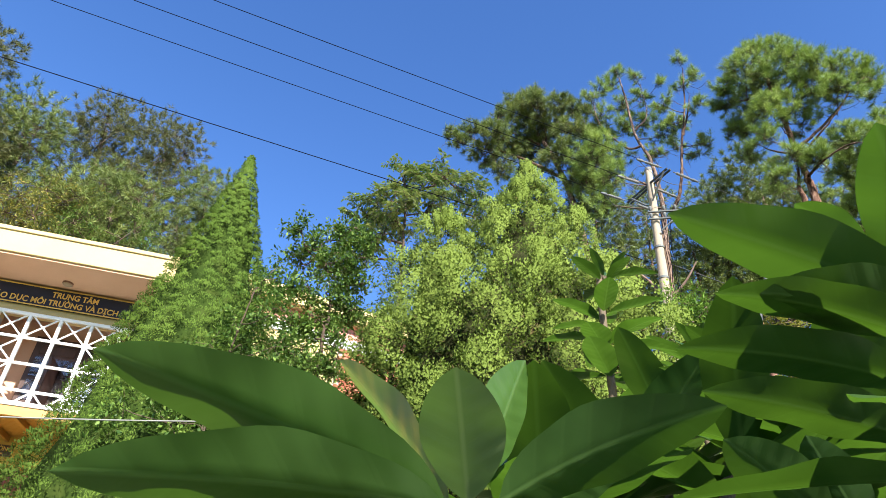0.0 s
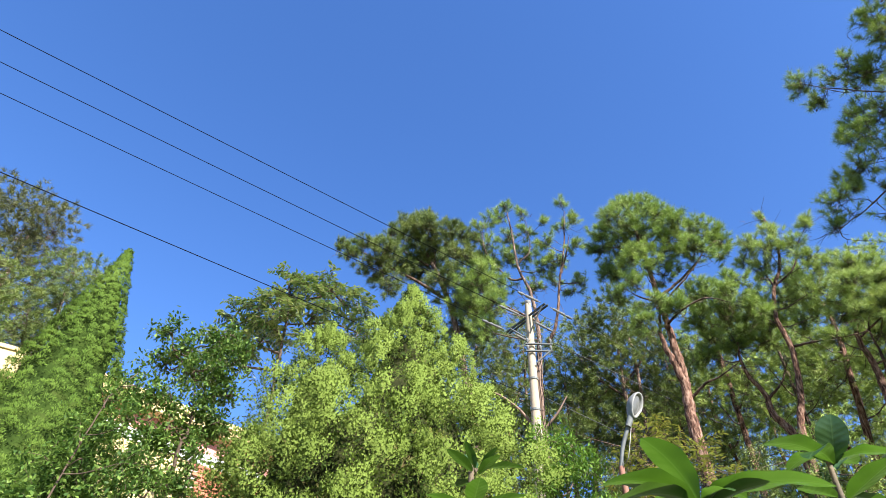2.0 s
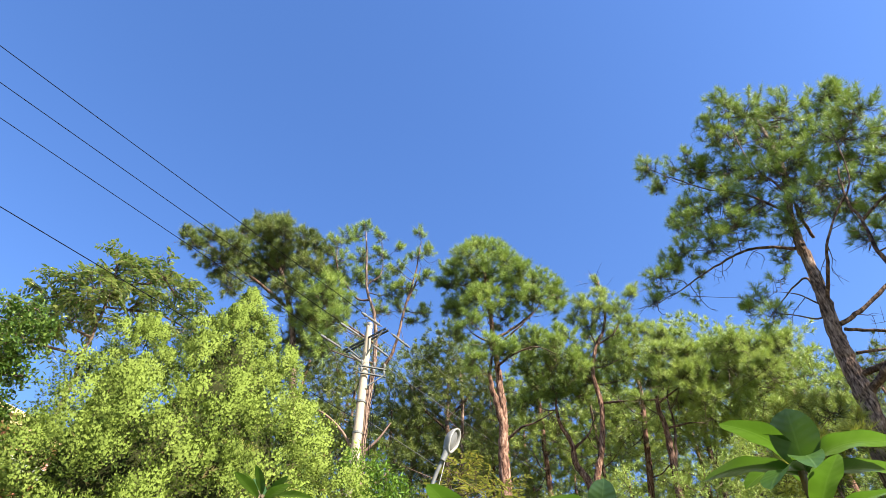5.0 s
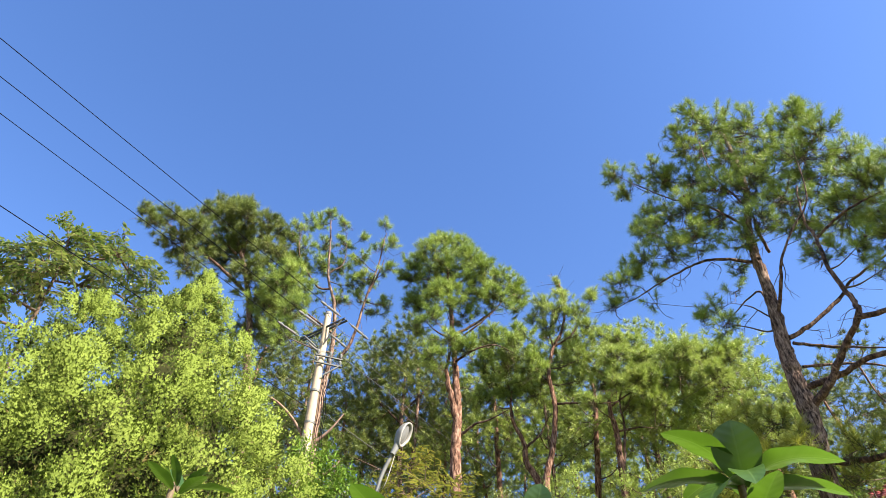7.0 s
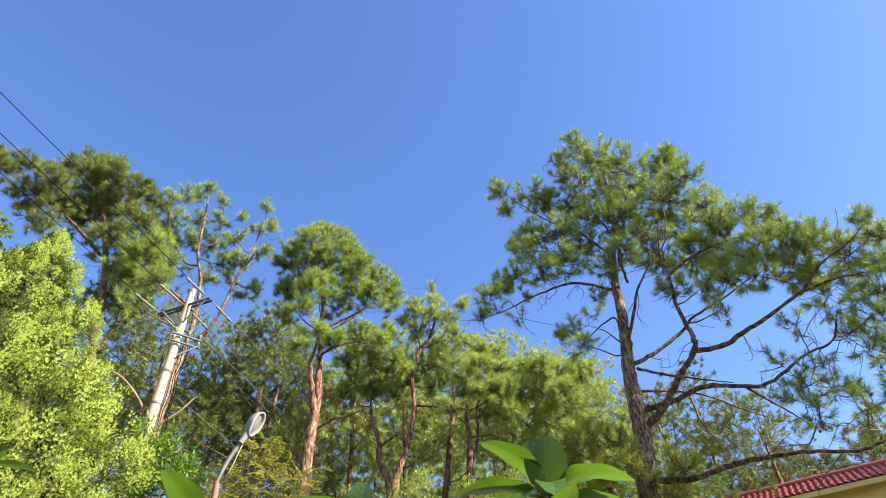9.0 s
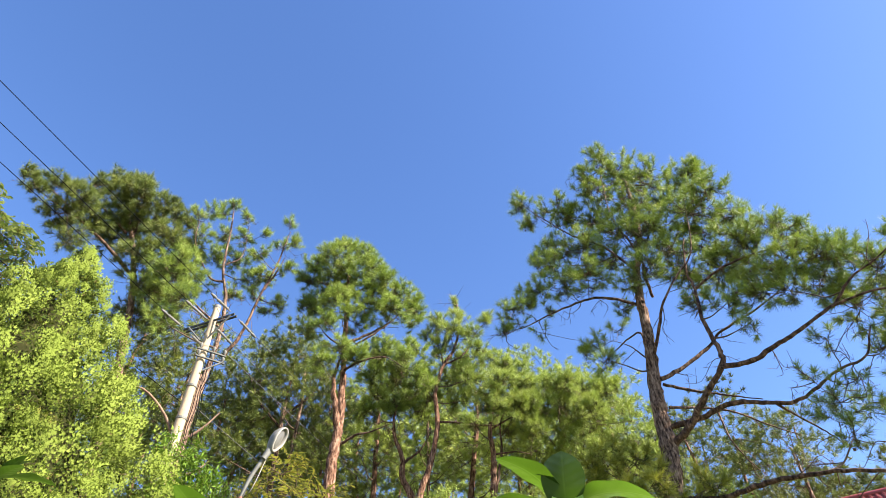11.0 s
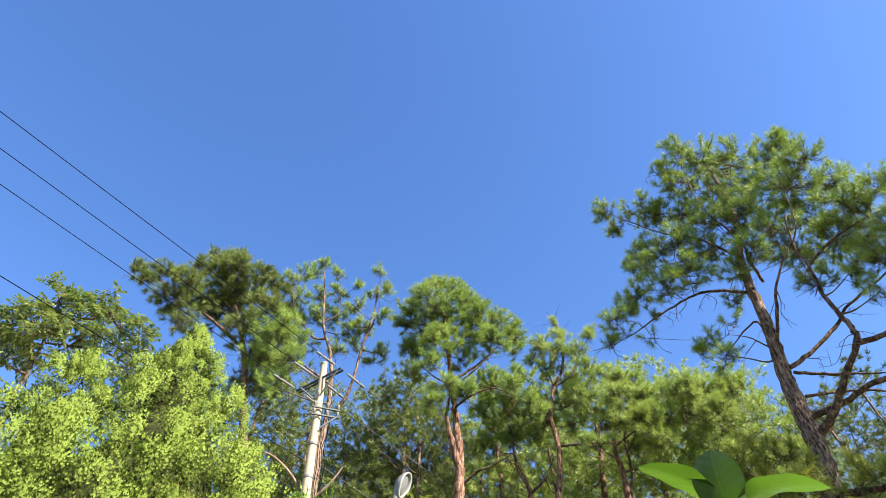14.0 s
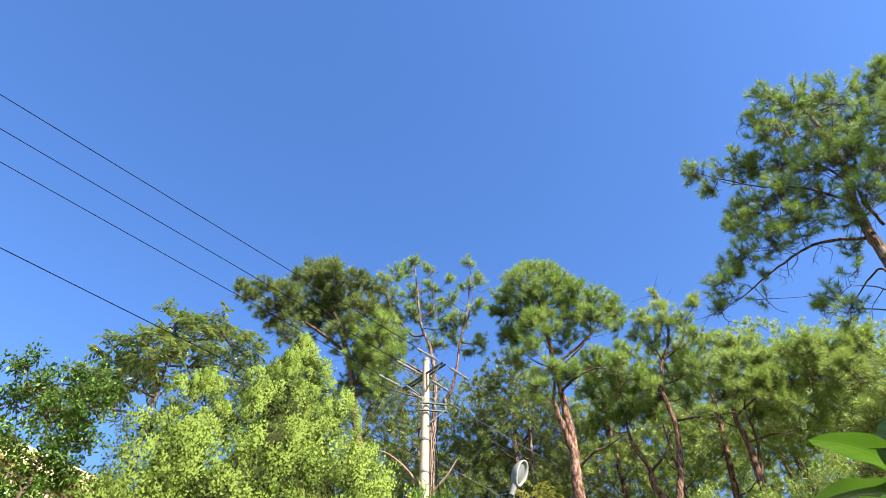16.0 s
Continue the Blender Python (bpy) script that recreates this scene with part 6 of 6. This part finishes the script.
def dead_stems():
    """Broken dead stems leaning by the pole."""
    d = thing("dead_tree", "broken dead trunk with bare branches beside the pole", "dead tree", pose(POLE[0] + 0.17, POLE[1] + 0.22, 0))
    t = Tubes()
    t.add(smooth_line([(0, 0, 0), (0.05, 0, 4), (0.0, 0, 7.5), (-0.06, -0.05, 10.2)], 6), np.linspace(0.10, 0.035, 19) * np.random.default_rng(8).uniform(0.8, 1.2, 19), 9)
    t.make("trunk", M_DEADWOOD, d)
    for k, pts in enumerate((((0, 0, 8.6), (0.3, -0.1, 8.9), (0.55, -0.15, 9.3)), ((0, 0, 7.8), (0.35, -0.1, 7.9), (0.6, -0.1, 8.2)), ((0, 0, 8.2), (-0.5, -0.1, 9.0), (-1.1, -0.1, 9.5), (-1.5, 0, 9.45)), ((0, 0, 7.2), (0.3, -0.2, 7.0), (0.5, -0.2, 7.3)))):
        t = Tubes()
        ln = smooth_line(pts, 4)
        t.add(ln, np.linspace(0.035, 0.015, len(ln)), 6)
        t.make("branch", M_DEADWOOD, d)


dead_stems()


# ---- the near shrub: big waxy leaves, one object each ----
def leaf_mesh(name, width, curl, wave, seed, blunt=False):
    """One blade along x: lance-shaped, or blunt and widest beyond its middle; it arches down and its rim waves."""
    rng = random.Random(seed)
    nu, nv = 16, 6
    vs, fs = [], []
    ph = rng.uniform(0, 6)
    for i in range(nu + 1):
        s = i / nu
        if blunt:
            w = width * 2.67 * s**0.85 * max(1 - s, 0) ** 0.6 if s > 0.06 else width * 0.12
        else:
            w = width * (math.sin(math.pi * min(1, s**0.85 * 0.985 + 0.012)) ** 0.72) * (0.80 + 0.34 * s) if s > 0.06 else width * 0.09
        if s == 1:
            w = 0.0005
        for j in range(nv + 1):
            t = 2 * j / nv - 1
            y = w * t
            arch = 1.2 * curl * (s - s * s) if blunt else 0.0
            z = 0.30 * abs(y) * (1 - 0.5 * s) + arch - curl * s * s + wave * math.sin(s * 15 + ph + 1.5 * t) * abs(t) ** 1.5 * math.sin(math.pi * s)
            vs.append((s, y, z))
    for i in range(nu):
        for j in range(nv):
            o = i * (nv + 1) + j
            fs.append((o, o + 1, o + nv + 2, o + nv + 1))
    me_ob = sheet_part(name, vs, fs, M_WAXY, smooth=True)
    me = me_ob.data
    bpy.data.objects.remove(me_ob)
    return me


LEAVES = [leaf_mesh("leaf", w, c, q, k) for k, (w, c, q) in enumerate(((0.19, 0.10, 0.012), (0.17, 0.20, 0.016), (0.21, 0.05, 0.010), (0.18, 0.28, 0.014)))]
LEAVES += [leaf_mesh("leaf", w, c, q, 9 + k, True) for k, (w, c, q) in enumerate(((0.20, 0.22, 0.016), (0.22, 0.34, 0.020), (0.24, 0.12, 0.014)))]
CURL = (0.10, 0.20, 0.05, 0.28, 0.22, 0.34, 0.12)
YOUNG, PALE = [], []
for _me in LEAVES:
    for _set, _mat in ((YOUNG, M_YOUNG), (PALE, M_PALEBACK)):
        _c = _me.copy()
        _c.materials.clear()
        _c.materials.append(_mat)
        _set.append(_c)


def leaf_at(parent, base, tip, rng, up=(0, 0, 1), young=False, wide=1.0, kind=None, pale=False):
    base, tip = np.asarray(base, float), np.asarray(tip, float)
    x = tip - base
    L = np.linalg.norm(x)
    x /= L
    up = np.asarray(up, float)
    z = up - x * (up @ x)
    z /= np.linalg.norm(z)
    y = np.cross(z, x)
    k = rng.randrange(4) if kind is None else kind
    phi = math.atan(CURL[k])
    x, z, L = math.cos(phi) * x + math.sin(phi) * z, math.cos(phi) * z - math.sin(phi) * x, L * math.cos(phi)
    ob = new("leaf", (PALE if pale else YOUNG if young else LEAVES)[k])
    ob.parent = parent
    off = np.array(parent.matrix_basis.translation)
    m = Matrix(((x[0] * L, y[0] * L * wide, z[0] * L, base[0] - off[0]), (x[1] * L, y[1] * L * wide, z[1] * L, base[1] - off[1]), (x[2] * L, y[2] * L * wide, z[2] * L, base[2] - off[2]), (0, 0, 0, 1)))
    ob.matrix_basis = m
    return ob


EYE0 = np.array((0.0, 0.0, 1.5))


def near(az, el, d):
    """A place at a bearing, elevation and straight distance from the path's first point."""
    a, e = radians(az), radians(el)
    return EYE0 + d * np.array((math.sin(a) * math.cos(e), math.cos(a) * math.cos(e), math.sin(e)))


def shrub(label, top, foot, seed, whorls, length, young_top=True, stem_r=0.006, first=0.0):
    """An upright stem with whorls of leaves: whorls are (drop below the top, leaves, rise, scale)."""
    rng = random.Random(seed)
    top, foot = np.asarray(top, float), np.asarray((foot[0], foot[1], 0.0))
    s = thing("garden_shrub", label, "shrub", pose(foot[0], foot[1], 0), "shrubs by the terrace")
    line = smooth_line([foot, foot * 0.6 + top * 0.4 + np.array((0.02, 0.02, -0.02)), top - np.array((0.01, 0, 0.12)), top], 6)
    t = Tubes()
    t.add(line - foot, np.linspace(stem_r * 2.2, stem_r * 0.6, len(line)), 8)
    t.make("stem", M_STEM, s)
    for drop, n, rise, sc in whorls:
        k0 = rng.uniform(0, 6.28) + first
        b0 = line[np.abs(line[:, 2] - (top[2] - drop)).argmin()]
        b0 = np.array((b0[0], b0[1], top[2] - drop))
        for k in range(n):
            a = k0 + k * 2 * math.pi / n + rng.uniform(-0.35, 0.35)
            r = rise + rng.uniform(-0.18, 0.18)
            d = np.array((math.cos(a) * math.cos(r), math.sin(a) * math.cos(r), math.sin(r)))
            L = length * sc * rng.uniform(0.8, 1.15)
            b = b0 + d * 0.012 + np.array((0, 0, rng.uniform(-0.02, 0.01)))
            leaf_at(s, b, b + d * L, rng, (0, 0, 1) if r < 1.1 else (-d[1], d[0], 0.3), young=young_top and drop < 0.03)
    return s



def fixed_shrub(label, joint, foot, seed, tips, length, whorls=(), stem_r=0.005, young=()):
    """A stem whose top leaves point where they are seen to, with whorls below."""
    rng = random.Random(seed)
    s = shrub(label, joint, foot, seed, whorls, length, False, stem_r)
    j = np.asarray(joint, float)
    for k, (tip, wide) in enumerate(tips):
        tip = np.asarray(tip, float)
        d = tip - j
        up = (0, 0, 1) if abs(d[2]) < 0.75 * np.linalg.norm(d) else (EYE - tip) + np.array((0, 0, 0.4))
        leaf_at(s, j + d * 0.04 + np.array((0, 0, rng.uniform(-0.02, 0))), tip, rng, up, young=k in young, wide=wide, kind=6 if k in young else 4 + k % 2)
    return s


shrub("slim shrub with whorls of waxy leaves", (-0.103, 1.113, 2.160), (-0.06, 1.16), 61, [(0.0, 5, 0.75, 0.62), (0.015, 4, 0.25, 0.85), (0.09, 5, 0.25, 1.05), (0.14, 5, 0.1, 1.15), (0.20, 6, -0.05, 1.2), (0.26, 6, -0.1, 1.2), (0.32, 6, -0.15, 1.1), (0.40, 6, -0.1, 1.2), (0.5, 6, 0, 1.2)], 0.105)
LOW = [(0.07, 5, 0.05, 1.0), (0.14, 6, -0.05, 1.1), (0.22, 6, -0.1, 1.1), (0.30, 6, -0.1, 1.15), (0.40, 6, 0, 1.1)]
fixed_shrub("shrub with broad waxy leaves at its tip", (0.271, 0.891, 1.990), (0.29, 0.93), 62, [((0.187, 0.823, 2.069), 1.15), ((0.117, 0.828, 1.997), 1.0), ((0.125, 0.840, 1.970), 1.0), ((0.363, 0.819, 1.996), 1.0), ((0.431, 0.780, 1.965), 1.0), ((0.36, 0.95, 2.02), 1.0), ((0.22, 0.98, 2.03), 1.0), ((0.30, 0.80, 1.97), 0.8)], 0.125, LOW)
fixed_shrub("shrub with upright young leaves over a dark rosette", (0.546, 1.021, 2.115), (0.56, 1.05), 63, [((0.556, 0.985, 2.185), 1.3), ((0.424, 0.984, 2.130), 1.0), ((0.645, 0.950, 2.076), 1.0), ((0.47, 0.93, 2.075), 1.0), ((0.62, 1.10, 2.14), 1.0), ((0.50, 1.12, 2.14), 1.0)], 0.12, LOW, 0.005, (0,))
fixed_shrub("shrub with a rosette of large glossy leaves", (0.820, 0.760, 2.112), (0.85, 0.80), 64, [((0.796, 0.715, 2.200), 1.5), ((0.683, 0.751, 2.180), 0.9), ((0.655, 0.806, 2.100), 1.0), ((0.925, 0.650, 2.110), 1.2), ((0.92, 0.66, 2.06), 1.1), ((0.76, 0.66, 2.06), 1.0), ((0.90, 0.86, 2.14), 1.0), ((0.78, 0.88, 2.13), 1.0), ((0.70, 0.70, 2.04), 1.0)], 0.14, LOW, 0.006, (0,))
shrub("low shrub crown of dark waxy leaves", (0.05, 1.30, 2.06), (0.06, 1.32), 65, [(0.0, 5, 0.7, 0.7), (0.03, 6, 0.2, 1.0), (0.1, 6, 0, 1.1), (0.18, 6, 0, 1.2)], 0.11)
shrub("low shrub crown of dark waxy leaves", (0.62, 0.62, 1.84), (0.63, 0.64), 66, [(0.0, 5, 0.6, 0.9), (0.03, 6, 0.2, 1.0), (0.1, 6, 0, 1.1), (0.18, 6, 0, 1.2), (0.28, 6, 0, 1.2)], 0.13)
shrub("low shrub crown of dark waxy leaves", (0.34, 0.60, 1.76), (0.35, 0.62), 67, [(0.0, 5, 0.6, 0.9), (0.03, 6, 0.2, 1.0), (0.09, 6, 0, 1.1), (0.16, 6, 0, 1.2), (0.25, 6, 0, 1.2)], 0.12)
shrub("low shrub crown of dark waxy leaves", (0.10, 0.52, 1.66), (0.11, 0.54), 68, [(0.0, 5, 0.5, 0.9), (0.03, 6, 0.2, 1.0), (0.08, 6, 0, 1.1), (0.15, 6, 0, 1.2)], 0.12)
# the branch ends that the walk starts among
def branch_end(label, joint, foot, seed, leaves, whorls):
    """A stem tip close to the eye, fitted to its first view: leaves are (tip, base or None, width, turn of the blade's
    face to the eye).
    """
    rng = random.Random(seed)
    s = shrub(label, joint, foot, seed, whorls, 0.12, False, 0.004)
    for tip, base, wide, tilt, *pale in leaves:
        tip = np.asarray(tip, float)
        b = np.asarray(joint if base is None else base, float)
        away = unit(((tip + b) / 2 - EYE0)[None])[0]
        leaf_at(s, b + (tip - b) * 0.03, tip, rng, np.array((0, 0, 1.0)) + away * tilt, wide=wide, pale=bool(pale))
    return s


J1, J2 = near(-19.5, 11.0, 0.27), near(20.5, 24.0, 0.34)
branch_end("shrub tip with long waxy leaves close to the camera", J1, (-0.09, 0.30), 69,
           [(near(-51.3, 19.3, 0.26), None, 0.85, 0.8), (near(-51.1, 10.2, 0.25), None, 0.85, 0.8), (near(-40.8, 17.0, 0.30), None, 0.9, 0.5, 1), (near(-30.9, 22.3, 0.33), None, 0.8, 0.6, 1), (near(-19.9, 22.7, 0.22), near(-18.2, 11.5, 0.26), 1.3, 0.8, 1),
            (near(-13.3, 23.5, 0.33), near(-16.8, 14.0, 0.29), 1.1, 0.8), (near(3.8, 19.2, 0.27), near(-16.0, 11.5, 0.27), 1.2, 0.9), (near(-3.0, 16.2, 0.30), near(-13.0, 10.0, 0.28), 1.2, 0.9), (near(-9.0, 13.5, 0.32), near(-15.0, 7.5, 0.28), 1.2, 0.9), (near(-34.0, 12.5, 0.33), near(-22.0, 8.0, 0.28), 1.1, 0.9)],
           [(0.06, 5, -0.1, 1.0), (0.13, 5, 0, 1.0)])
branch_end("shrub tip with long waxy leaves close to the camera", J2, (0.13, 0.34), 70,
           [(near(1.5, 35.3, 0.30), None, 0.9, 0.7), (near(8.1, 27.6, 0.29), None, 1.0, 0.9), (near(4.4, 28.2, 0.28), near(19.5, 21.5, 0.335), 0.85, 0.4), (near(0.3, 24.1, 0.30), near(18.5, 18.5, 0.335), 0.9, 0.6), (near(1.9, 20.5, 0.29), near(17.5, 14.8, 0.33), 0.95, 0.7),
            (near(3.0, 16.7, 0.30), near(9.5, 10.5, 0.32), 1.4, 1.2), (near(9.0, 16.6, 0.31), near(11.5, 9.5, 0.32), 1.5, 2.0), (near(10.4, 20.2, 0.37), near(17.5, 14.5, 0.36), 1.3, 1.2), (near(21.0, 38.0, 0.30), None, 1.2, 0.0), (near(38.0, 27.0, 0.30), None, 1.1, 0.0), (near(9.5, 30.0, 0.40), None, 0.7, 0.4), (near(30.0, 14.0, 0.27), near(19.0, 14.0, 0.33), 1.0, 0.5)],
           [(0.05, 5, -0.1, 1.0), (0.09, 6, 0, 1.1), (0.13, 6, 0, 1.1), (0.18, 6, 0, 1.1)])
for k, (az, el, d, n) in enumerate(((4, 15.0, 0.46, 71), (-6, 13.5, 0.50, 72), (13, 17.0, 0.52, 73), (8, 18.5, 0.66, 74), (-1, 16.5, 0.70, 75), (18, 20.0, 0.70, 76), (-12, 11.5, 0.42, 77))):
    tp = near(az, el, d)
    shrub("dense low shrub crown of dark waxy leaves", tp, tp[:2] + 0.02, n, [(0.0, 5, 0.6, 0.9), (0.03, 6, 0.25, 1.0), (0.06, 6, 0.1, 1.1), (0.10, 7, 0, 1.15), (0.15, 7, 0, 1.2), (0.22, 7, 0, 1.2)], 0.12)
